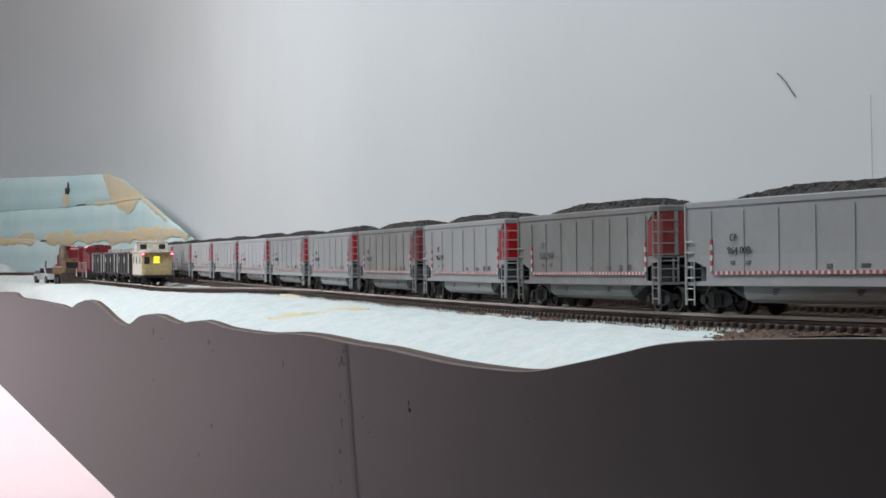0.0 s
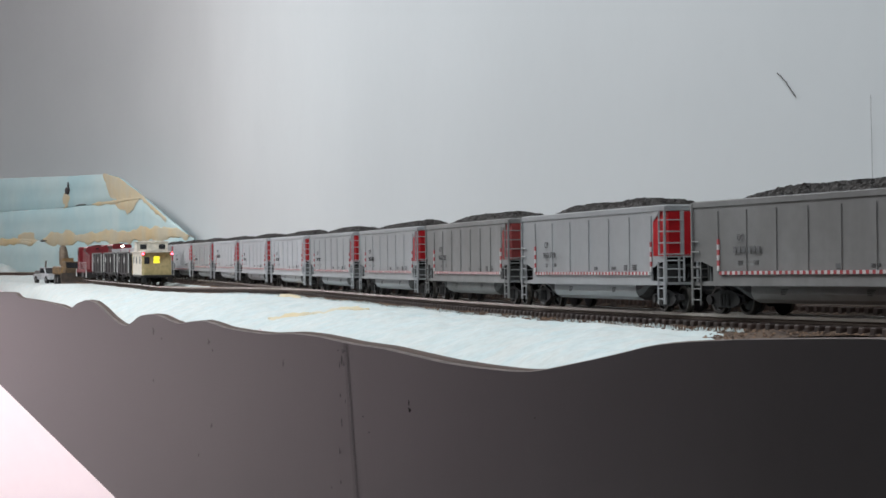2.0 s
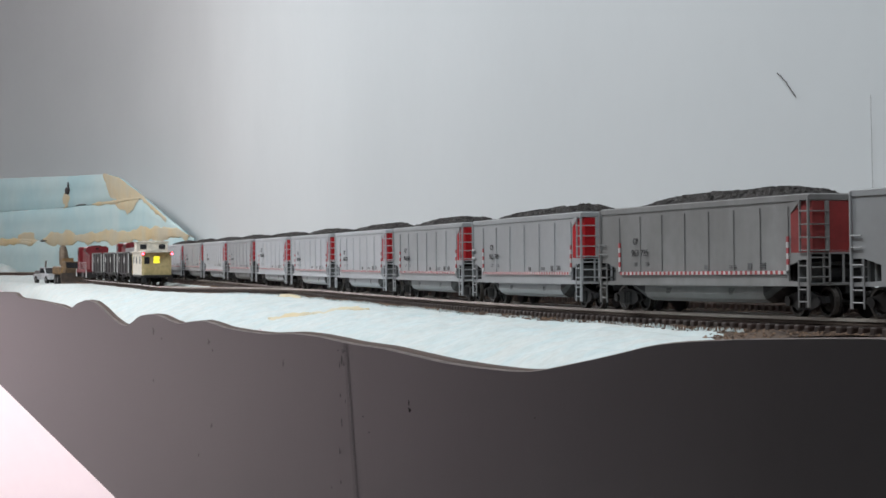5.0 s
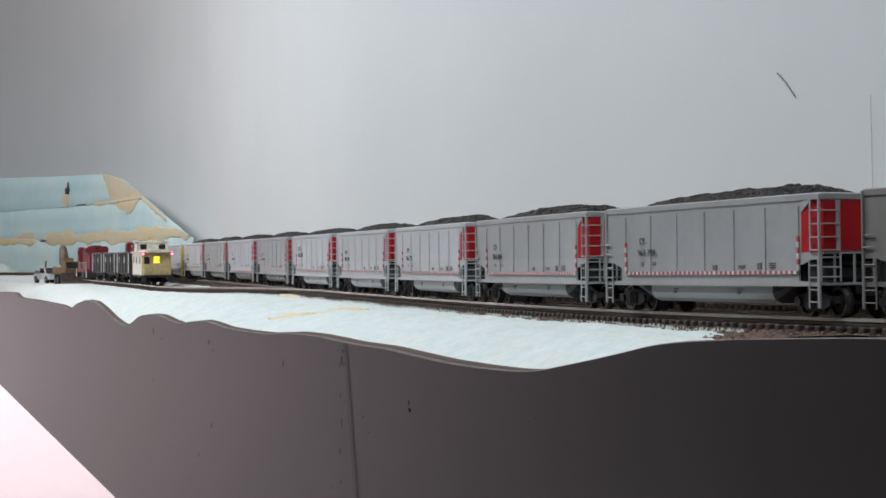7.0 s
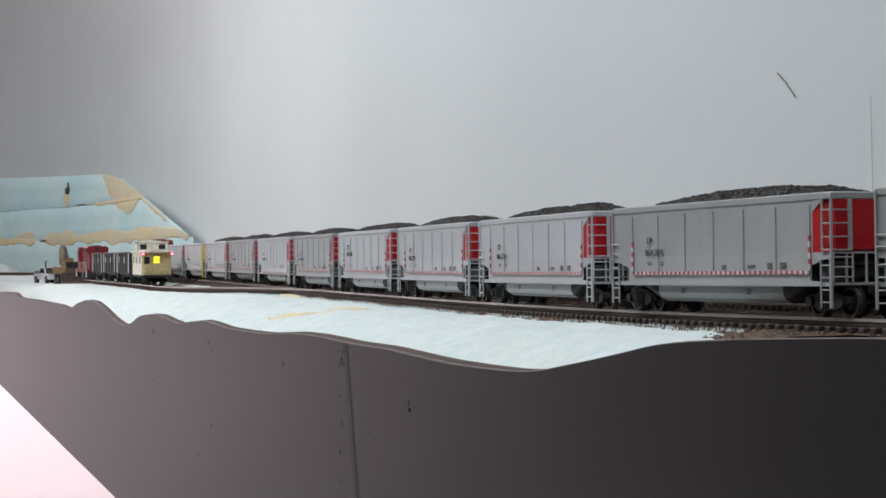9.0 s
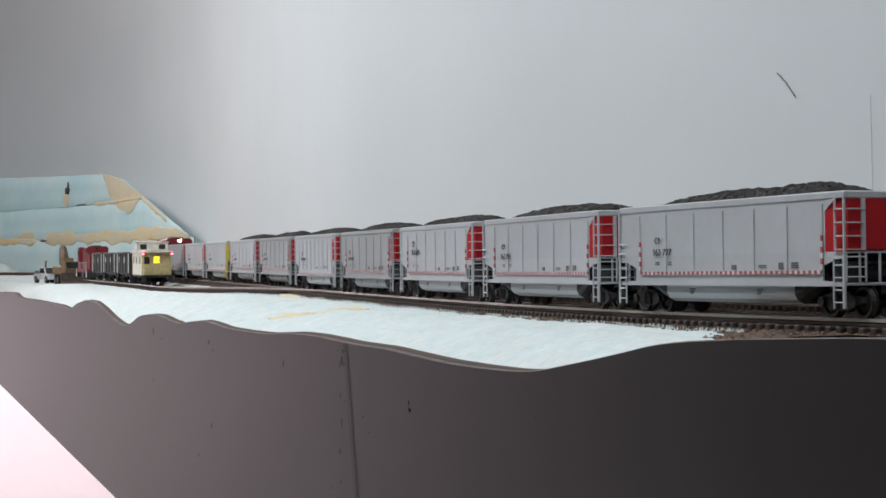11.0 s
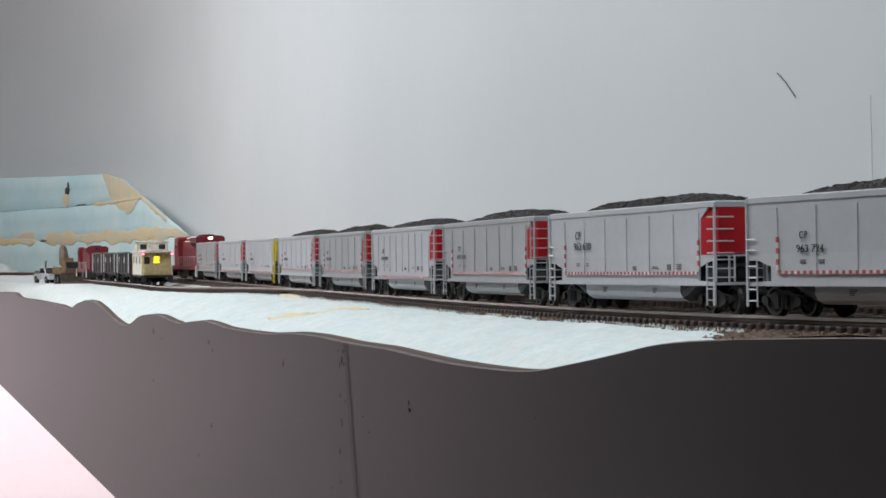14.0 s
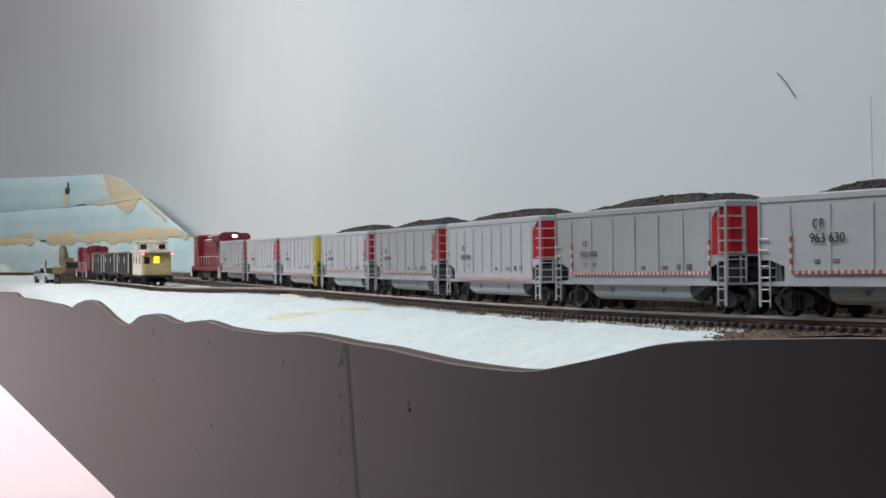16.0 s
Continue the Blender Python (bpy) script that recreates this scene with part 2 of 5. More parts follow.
def build_fascia():
    ys = np.concatenate([np.arange(-1.0, 0.4, 0.1), np.arange(0.4, 2.6, 0.010), np.arange(2.6, 5.1, 0.025)])
    zs = np.array([edge_z(y) for y in ys])
    zs = np.convolve(np.pad(zs, 1, mode="edge"), (0.25, 0.5, 0.25), mode="valid")
    low = Z0 + 0.0222 - 0.2419
    joint = 0.933
    for name, a, b in (("fascia_panel", -1.0, joint - 0.0002), ("fascia_panel", joint + 0.0002, 5.1)):
        yy = np.concatenate([[a], ys[(ys > a + 0.002) & (ys < b - 0.002)], [b]])
        rows = [[], [], [], [], []]
        for y in yy:
            x, z = fascia_x(y), float(np.interp(y, ys, zs))
            off = 0.0032
            lean = -0.048 * math.exp(-((y - joint) / 0.16) ** 2)
            rows[0].append((fascia_x(y + lean), y + lean, low))
            rows[1].append((x, y, z - 0.0004))
            rows[2].append((x + 0.0008, y, z))
            rows[3].append((x + off, y, z))
            rows[4].append((fascia_x(y + lean) + off, y + lean, low))
        ob = grid_mesh(name, rows, M_FASCIA)
        ob.data.materials.append(M_LIP)
        n = len(yy) - 1
        for p in ob.data.polygons:
            if p.index // n in (1, 2):
                p.material_index = 1
        ob.data.polygons.foreach_set("use_smooth", [False] * len(ob.data.polygons))
        tagged(ob, "dark grey painted hardboard fascia with a hilly cut top edge", "fascia", kind="structure")
    # filled joint between the two panels
    for name, w, proud, m, label in (("joint_filler", 0.0072, 0.00012, M_FILLER, "smooth filler strip over the panel joint"), ("joint_crack", 0.00016, 0.00022, M_CHIP, "dark hairline along the panel joint")):
        rows = []
        for q in (-1, 1):
            r = []
            for i in range(12):
                t = i / 11
                y = joint - 0.048 * t + q * w / 2 * (1 + 0.25 * math.sin(7 * t)) - (0.002 if w < 0.001 else 0)
                zz = edge_z(joint) - 0.0006 - (edge_z(joint) - 0.0006 - low) * t
                r.append((fascia_x(y) - proud, y, zz))
            rows.append(r)
        tagged(grid_mesh(name, rows, m), label, "joint", kind="structure")
    # a second thin board just behind it
    rows = [[], [], []]
    for y in ys[(ys > 0.56) & (ys < 3.5)]:
        x, z = fascia_x(y) + 0.0036, float(np.interp(y, ys, zs)) + 0.0002 + 0.0005 * smooth(0.67, 0.76, y) * smooth(1.2, 1.0, y)
        rows[0].append((x, y, z - 0.02))
        rows[1].append((x, y, z))
        rows[2].append((x + 0.004, y, z + 0.0004))
    ob = grid_mesh("backing_board", rows, M_FASCIA_EDGE)
    tagged(ob, "brown hardboard backing strip behind the fascia", "backing board", kind="structure")


build_fascia()


# ---- the ground: carved foam between the fascia and the tracks, flat ground behind ----
def main_s_at(y):
    return float(np.interp(-y, -CY, S_AXIS))


def edge_lat(s):
    """How far the back of the fascia's boards lies from the main line."""
    x, y, z, dx, dy = along(s)
    return max(0.019, (0.0078 - x + 0.2431 - 0.3152 * y) / (dy - 0.3152 * dx))


def ground_z(s, lat):
    """Height of the ground beside the main line; lat is towards the aisle."""
    x, y, z, dx, dy = along(s, lat)
    foot = siding_lat(s) * (1 - smooth(-2.55, -2.7, s))
    base = z - 0.0060 - 0.006 * smooth(-0.9, -1.7, s) * smooth(0.012, 0.04, lat) - 0.006 * smooth(-2.3, -2.6, s) * smooth(0.02, 0.05, lat)
    edge = edge_lat(s)
    start = foot + 0.0154
    shelf = 0.80 * smooth(-2.0, -2.45, s)
    u = 0.0 if edge <= start + 0.002 else min(1.0, max(0.0, (lat - start) / (edge - start)))
    u = max(0.0, (u - shelf) / (1 - shelf))
    ez = edge_z(y) + 0.0002 + 0.0005 * smooth(0.67, 0.76, y) * smooth(1.2, 1.0, y)
    lead = 0.3 - 0.22 * smooth(0.92, 0.76, y)
    k = lead * u + (1 - lead) * u ** 2.2
    h = base + (ez - base) * k
    rough = 0.0030 * min(1.0, 2.5 * u) * (1 - 0.75 * u) + 0.0004
    h += rough * (noise.noise((x * 22, y * 22, 3.0)) * 1.4 + noise.noise((x * 70, y * 70, 1.0)) * 0.5 + noise.noise((x * 190, y * 190, 5.0)) * 0.3)
    tear = 1 - abs(noise.noise((x * 38 + 0.6 * y * 38, y * 16, 8.0)))
    lump = max(0.0, noise.noise((x * 130, y * 90, 11.0))) * 0.0015 + noise.noise((x * 300, y * 220, 2.0)) * 0.0005
    h += (lump - 0.0014 * max(0.0, tear - 0.86) / 0.14) * smooth(0.03, 0.2, u) * (1 - 0.8 * u)
    return x, y, h


def build_ground():
    rows = []
    for s in np.concatenate([np.arange(1.7, 0.25, -0.05), np.arange(0.25, 0.0, -0.01), np.arange(0.0, -1.2, -0.0035), np.arange(-1.2, -2.0, -0.007), np.arange(-2.0, -4.6, -0.015)]):
        edge = edge_lat(s)
        row = []
        for lat in np.linspace(-0.16, -0.02, 6):
            x, y, z, dx, dy = along(s, lat)
            row.append((x, y, z - 0.0085 + 0.0075 * smooth(-0.022, -0.045, lat) + 0.0006 * noise.noise((x * 60, y * 60, 2))))
        for u in np.linspace(0, 1, 60):
            lat = -0.018 + (edge + 0.018) * u
            row.append(ground_z(s, lat))
        rows.append(row)
    ob = grid_mesh("ground", rows, M_FOAM)
    ob.data.materials.append(M_BALLAST)
    n = len(rows[0]) - 1
    for p in ob.data.polygons:
        c = p.center
        if p.index % n < 7 or c.x > 0.155 * c.y + 0.008 * noise.noise((c.x * 50, c.y * 50, 0)):
            p.material_index = 1
    tagged(ob, "rough carved pale blue foam ground beside the track", "ground", kind="structure")


build_ground()


# ---- tracks ----
def build_track(name, place, s0, s1, label):
    root = empty(name)
    tagged(root, label, "track")
    root["kind"] = "structure"
    prof = [(-0.0006, 0.0), (0.0006, 0.0), (0.0006, -0.0012), (0.00015, -0.0014), (0.00015, -0.0019), (0.0011, -0.0021), (0.0011, -0.0025), (-0.0011, -0.0025), (-0.0011, -0.0021), (-0.00015, -0.0019), (-0.00015, -0.0014), (-0.0006, -0.0012)]
    ss = np.arange(s0, s1, -0.02)
    for side in (-1, 1):
        rows = []
        for s in ss:
            x, y, z, dx, dy = place(s)
            r = []
            for px, pz in prof + prof[:1]:
                l = side * 0.00865 + px
                r.append((x + l * dy, y - l * dx, z + pz))
            rows.append(r)
        ob = grid_mesh("rail", rows, M_RAIL, root, False)
        ob.data.materials.append(M_RAILSIDE)
        n = len(prof)
        for p in ob.data.polygons:
            if p.index % n not in (0, 11, 1):
                p.material_index = 1
        ob["label"] = "nickel silver rail with a bright worn head"
    # ballast shoulder
    rows = []
    rnd = random.Random(4)
    for s in np.arange(s0, s1, -0.006):
        x, y, z, dx, dy = place(s)
        r = []
        for l, h in ((-0.026, -0.0105), (-0.020, -0.0065), (-0.016, -0.0043), (-0.008, -0.0036), (0.0, -0.0035), (0.008, -0.0036), (0.0148, -0.0050), (0.0157, -0.0060), (0.0163, -0.0076), (0.0167, -0.0110)):
            l += rnd.uniform(-0.0006, 0.0006) + (0.003 * noise.noise((s * 14, l * 5, 7)) if abs(l) > 0.017 else 0)
            r.append((x + l * dy, y - l * dx, z + h + rnd.uniform(-0.0004, 0.0004)))
        rows.append(r)
    grid_mesh("ballast_bed", rows, M_BALLAST, root, False)
    return root


def loose_verts(name, items, material, parent, kind="stuff"):
    verts, faces = [], []
    for vs, fs in items:
        k = len(verts)
        verts += vs
        faces += [tuple(i + k for i in f) for f in fs]
    me = bpy.data.meshes.new(name)
    me.from_pydata(verts, [], faces)
    me.materials.append(material)
    ob = new(name, me)
    ob.parent = parent
    tagged(ob, kind=kind)
    return ob


BOXF = ((0, 1, 3, 2), (4, 6, 7, 5), (0, 4, 5, 1), (2, 3, 7, 6), (0, 2, 6, 4), (1, 5, 7, 3))


def tie_mesh():
    bm = bmesh.new()
    box(bm, (-0.0016, -0.0150, -0.0058), (0.0016, 0.0150, -0.0026), 0.0005)
    me = bpy.data.meshes.new("tie")
    bm.to_mesh(me)
    bm.free()
    me.materials.append(M_TIE)
    return me


def lay_ties(root, place, s0, s1, near):
    """Single ties over the near stretch, the rest joined."""
    me = tie_mesh()
    rest = []
    rnd = random.Random(9)
    s = s0
    while s > s1:
        x, y, z, dx, dy = place(s)
        turn = Matrix(((dx, -dy, 0, x), (dy, dx, 0, y), (0, 0, 1, z - rnd.uniform(0, 0.0003)), (0, 0, 0, 1)))
        if near[0] > s > near[1]:
            ob = new("tie", me)
            ob.parent = root
            ob.matrix_basis = turn
        else:
            pts = [turn @ Vector((a, b, c)) for a in (-0.0013, 0.0013) for b in (-0.015, 0.015) for c in (-0.0058, -0.0026)]
            rest.append(([tuple(p) for p in pts], BOXF))
        s -= 0.0061
    if rest:
        loose_verts("ties", rest, M_TIE, root)


def scatter_stones(root, place, s0, s1, n, seed):
    rnd = random.Random(seed)
    items = []
    for _ in range(n):
        s = rnd.uniform(s1, s0)
        l = rnd.choice((-1, 1, 1, 1)) * abs(rnd.gauss(0.0164, 0.0010))
        x, y, z, dx, dy = place(s)
        h = -0.0058 - max(0.0, abs(l) - 0.016) * 0.8
        r = rnd.uniform(0.0004, 0.0010)
        c = Vector((x + l * dy, y - l * dx, z + h + r * 0.3))
        vs = []
        for d in ((1, 0, 0), (-1, 0, 0), (0, 1, 0), (0, -1, 0), (0, 0, 1), (0, 0, -1)):
            vs.append(tuple(c + Vector(d) * r * rnd.uniform(0.6, 1.3) + Vector((rnd.uniform(-0.3, 0.3) * r,) * 3)))
        items.append((vs, ((0, 2, 4), (2, 1, 4), (1, 3, 4), (3, 0, 4), (2, 0, 5), (1, 2, 5), (3, 1, 5), (0, 3, 5))))
    loose_verts("ballast_stones", items, M_STONE, root)


def rear_place(s):
    x, y, z, dx, dy = along(s, -0.056)
    return x, y, z + 0.0045, dx, dy


MAIN = build_track("main_track", along, 1.7, -4.6, "brown ballasted main track with dark ties")
SIDE = build_track("siding_track", siding, -0.9, -2.62, "lower dark siding track for the parked train")
REAR = build_track("rear_track", rear_place, 1.7, -2.6, "rear track close to the backdrop")


# ---- the blue foam hill at the far end: slabs of foam board with foam glue in the joints ----
HILL_U = (0.0, 0.35, 0.55, 0.8, 1.0)
HILL_X = (-0.409, -0.671, -0.814, -1.021, -1.300)
HILL_Y = (2.95, 3.60, 3.85, 4.15, 4.45)


def hill_line(u):
    """Foot of the hill's face, u from its near end 0 to its far end 1."""
    return float(np.interp(u, HILL_U, HILL_X)), float(np.interp(u, HILL_U, HILL_Y))


def hill_top(u):
    return float(np.interp(u, (0.0, 0.02, 0.084, 0.195, 0.31, 0.37, 1.0), (0.058, 0.064, 0.087, 0.138, 0.184, 0.197, 0.222)))


def hill_point(u, z, out):
    """A place on the hill's face, out metres in front of it."""
    x, y = hill_line(u)
    return (x - 0.82 * out, y - 0.57 * out, Z0 + z)


def hill_face(u, z):
    """How far the boards' face stands in front of the hill's line at a height."""
    k = 0 if z < 0.068 else 1 if z < 0.137 else 2
    x, y = hill_line(u)
    return -0.004 * k - 0.0018 * noise.noise((x * 14, y * 14, z * 30 + k))


def blob(name, u, z, du, dz, out, material, parent, label="", seed=1):
    """A flattened lump on the hill's face."""
    rows = []
    for i in range(9):
        r = []
        for j in range(25):
            a = 2 * math.pi * j / 24
            q = math.sin(math.pi / 2 * i / 8)
            wob = 1 + 0.35 * noise.noise((2 * math.cos(a), 2 * math.sin(a), seed * 3.1))
            uu, zz = u + du * q * wob * math.cos(a), z + dz * q * wob * math.sin(a)
            r.append(hill_point(uu, zz, hill_face(uu, zz) + out * math.cos(math.pi / 2 * i / 8) + 0.0004))
        rows.append(r)
    ob = grid_mesh(name, rows, material, parent)
    if label:
        ob["label"] = label
    return ob


def build_hill():
    root = empty("foam_hill")
    tagged(root, "stepped hill of stacked pale blue foam boards with yellow foam glue", "hill")
    lows, tops = (-0.014, 0.0685, 0.1375), (0.0675, 0.1365, 0.25)
    for k in range(3):
        us = [u for u in np.linspace(0, 1, 161) if hill_top(u) > lows[k] + 0.0015]
        rows = []
        for w, back in ((0.0, 0.0), (0.03, -0.0012), (0.3, -0.0005), (0.6, 0.0005), (0.96, 0.0), (1.0, 0.003), (1.0, 0.007), (0.0, 0.008)):
            r = []
            for i, u in enumerate([us[0]] + us):
                zz = lows[k] + (min(tops[k], hill_top(u)) - lows[k]) * w
                thin = 0.15 + 0.85 * smooth(us[0], us[0] + 0.05, u)
                x, y = hill_line(u)
                b = back * thin + 0.004 * k + 0.0018 * noise.noise((x * 14, y * 14, zz * 30 + k)) + (0.004 if i == 0 else 0)
                r.append(hill_point(u, zz + (0.0015 * noise.noise((x * 40, y * 40, k)) if w == 1.0 else 0), -b))
            rows.append(r)
        grid_mesh("foam_slab", rows, M_FOAM_BLUE, root)
    for k, (z, u0, u1, amp) in enumerate(((0.069, 0.0, 0.62, 0.0165), (0.067, 0.66, 1.0, 0.009), (0.138, 0.20, 0.42, 0.004))):
        rows = []
        for j in range(13):
            t = -1 + 2 * j / 12
            r = []
            for i in range(161):
                u = u0 + (u1 - u0) * i / 160
                a = amp * (0.8 + 0.45 * noise.noise((u * 17, k * 3.0, 0.5)) + 0.4 * noise.noise((u * 45, t * 1.5, k)) + 0.12 * noise.noise((u * 120, t * 1.5, k)))
                a *= 0.25 + 0.75 * smooth(u0, u0 + 0.03, u) * smooth(u1, u1 - 0.03, u)
                zz = min(z + a * t, hill_top(max(0.0, u)) + 0.001)
                r.append(hill_point(u, zz, hill_face(u, min(zz, z - 0.002)) + 0.0012 * math.sqrt(max(0.0, 1 - t * t)) + 0.0003 * noise.noise((u * 90, t * 5, k)) + 0.0003))
            rows.append(r)
        grid_mesh("foam_glue_seam", rows, M_GLUE, root)["label"] = "yellow expanding foam glue"
    # glue smeared along the cut slope
    rows = []
    for j in range(9):
        t = j / 8
        r = []
        for i in range(61):
            v = i / 60
            u = 0.10 + 0.28 * v
            wdt = 0.007 + 0.048 * smooth(0.35, 0.6, v) * smooth(1.02, 0.86, v) + 0.010 * noise.noise((v * 9, 2, 2)) + 0.006 * noise.noise((v * 30, 2, 2))
            zz = hill_top(u) + 0.001 - wdt * t
            r.append(hill_point(u, zz, hill_face(u, zz) + 0.0010 * math.sin(math.pi * t) + 0.0005))
        rows.append(r)
    grid_mesh("foam_glue_smear", rows, M_GLUE, root)["label"] = "yellow foam glue along the cut slope"
    blob("foam_glue_lump", 0.545, 0.153, 0.014, 0.017, 0.0012, M_GLUE, root, "yellow foam glue lump", 2)
    blob("foam_glue_lump", 0.69, 0.073, 0.040, 0.016, 0.0015, M_GLUE, root, "yellow foam glue lump", 5)
    # No holes are cut: the gaps' shade is painted as dark flat lumps.
    for u, z, du, dz, seed in ((0.540, 0.172, 0.011, 0.0085, 3), (0.535, 0.184, 0.004, 0.006, 7), (0.62, 0.068, 0.014, 0.0032, 4), (0.475, 0.1395, 0.030, 0.0012, 6)):
        blob("open_gap", u, z, du, dz, 0.004 if z < 0.1 else 0.002, M_INK, root, "dark raised patch painted as a shaded gap", seed)


build_hill()


# ---- coal cars ----
PITCH = 0.1866
TAIL = -2.9606
CAR_X, CAR_END, HALF, END_HALF = 0.0706, 0.0822, 0.0183, 0.0168
TRUCK_X, AXLE = 0.0695, 0.0096
WHEEL_R = 0.0054


def loft(bm, rings, close=True, index=0):
    vs = [[bm.verts.new(p) for p in r] for r in rings]
    n = len(rings[0])
    fs = []
    for a, b in zip(vs, vs[1:]):
        for i in range(n if close else n - 1):
            f = bm.faces.new((a[i], a[(i + 1) % n], b[(i + 1) % n], b[i]))
            f.material_index = index
            fs.append(f)
    return vs, fs


def build_wheelset(parent, x):
    bm = bmesh.new()
    for side in (-1, 1):
        y = side * 0.0079
        rings = []
        for r, yy in ((0.0012, 0.0015), (0.0022, 0.0014), (0.0038, 0.0004), (0.0045, 0.0013), (WHEEL_R, 0.0013), (WHEEL_R, -0.0005), (WHEEL_R + 0.0006, -0.0008), (WHEEL_R + 0.0006, -0.0012), (0.0040, -0.0012), (0.0012, -0.0012)):
            rings.append([(r * math.cos(a), y + side * yy, r * math.sin(a)) for a in [2 * math.pi * i / 20 for i in range(20)]])
        vs, fs = loft(bm, rings)
        for f in fs[60:100]:
            f.material_index = 1
    rod(bm, (0, -0.0098, 0), (0, 0.0098, 0), 0.0011, 8)
    bmesh.ops.recalc_face_normals(bm, faces=bm.faces)
    ob = part("wheelset", bm, [M_WHEEL, M_TREAD], parent)
    ob.location = (x, 0, WHEEL_R)
    return ob


def build_truck(parent, x):
    bm = bmesh.new()
    for side in (-1, 1):
        y0, y1 = sorted((side * 0.0103, side * 0.0124))
        out = [(-0.0135, 0.0052), (-0.0128, 0.0072), (-0.0088, 0.0078), (-0.0035, 0.0092), (0.0035, 0.0092), (0.0088, 0.0078), (0.0128, 0.0072), (0.0135, 0.0052), (0.0092, 0.0042), (0.0048, 0.0026), (-0.0048, 0.0026), (-0.0092, 0.0042)]
        prism(bm, out, y0, y1, "y")
        for cx in (-AXLE, AXLE):
            rod(bm, (cx, side * 0.0120, WHEEL_R), (cx, side * 0.0134, WHEEL_R), 0.0017, 10)
        for cx in (-0.0022, 0.0, 0.0022):
            rod(bm, (cx, side * 0.0122, 0.0032), (cx, side * 0.0122, 0.0078), 0.0011, 8)
    box(bm, (-0.0025, -0.0115, 0.0042), (0.0025, 0.0115, 0.0082), 0.0004)
    ob = part("bogie", bm, M_BLACK, parent)
    ob.location = (x, 0, 0)
    build_wheelset(ob, -AXLE)
    build_wheelset(ob, AXLE)
    return ob


def ladder(bm, a0, a1, b0, b1, rungs, r=0.0003):
    """Two stiles a0-a1 and b0-b1 with rungs."""
    rod(bm, a0, a1, r * 1.4, 5)
    rod(bm, b0, b1, r * 1.4, 5)
    for i in range(rungs):
        t = (i + 0.5) / rungs
        rod(bm, Vector(a0).lerp(Vector(a1), t), Vector(b0).lerp(Vector(b1), t), r, 5)


def car_plan(x, e, b, h, eh):
    """Outline of a car body seen from above: square at the tail end, drawn in towards the coloured end."""
    return [(-b, -h), (x, -h), (e, -eh), (e, eh), (x, h), (-b, h)]


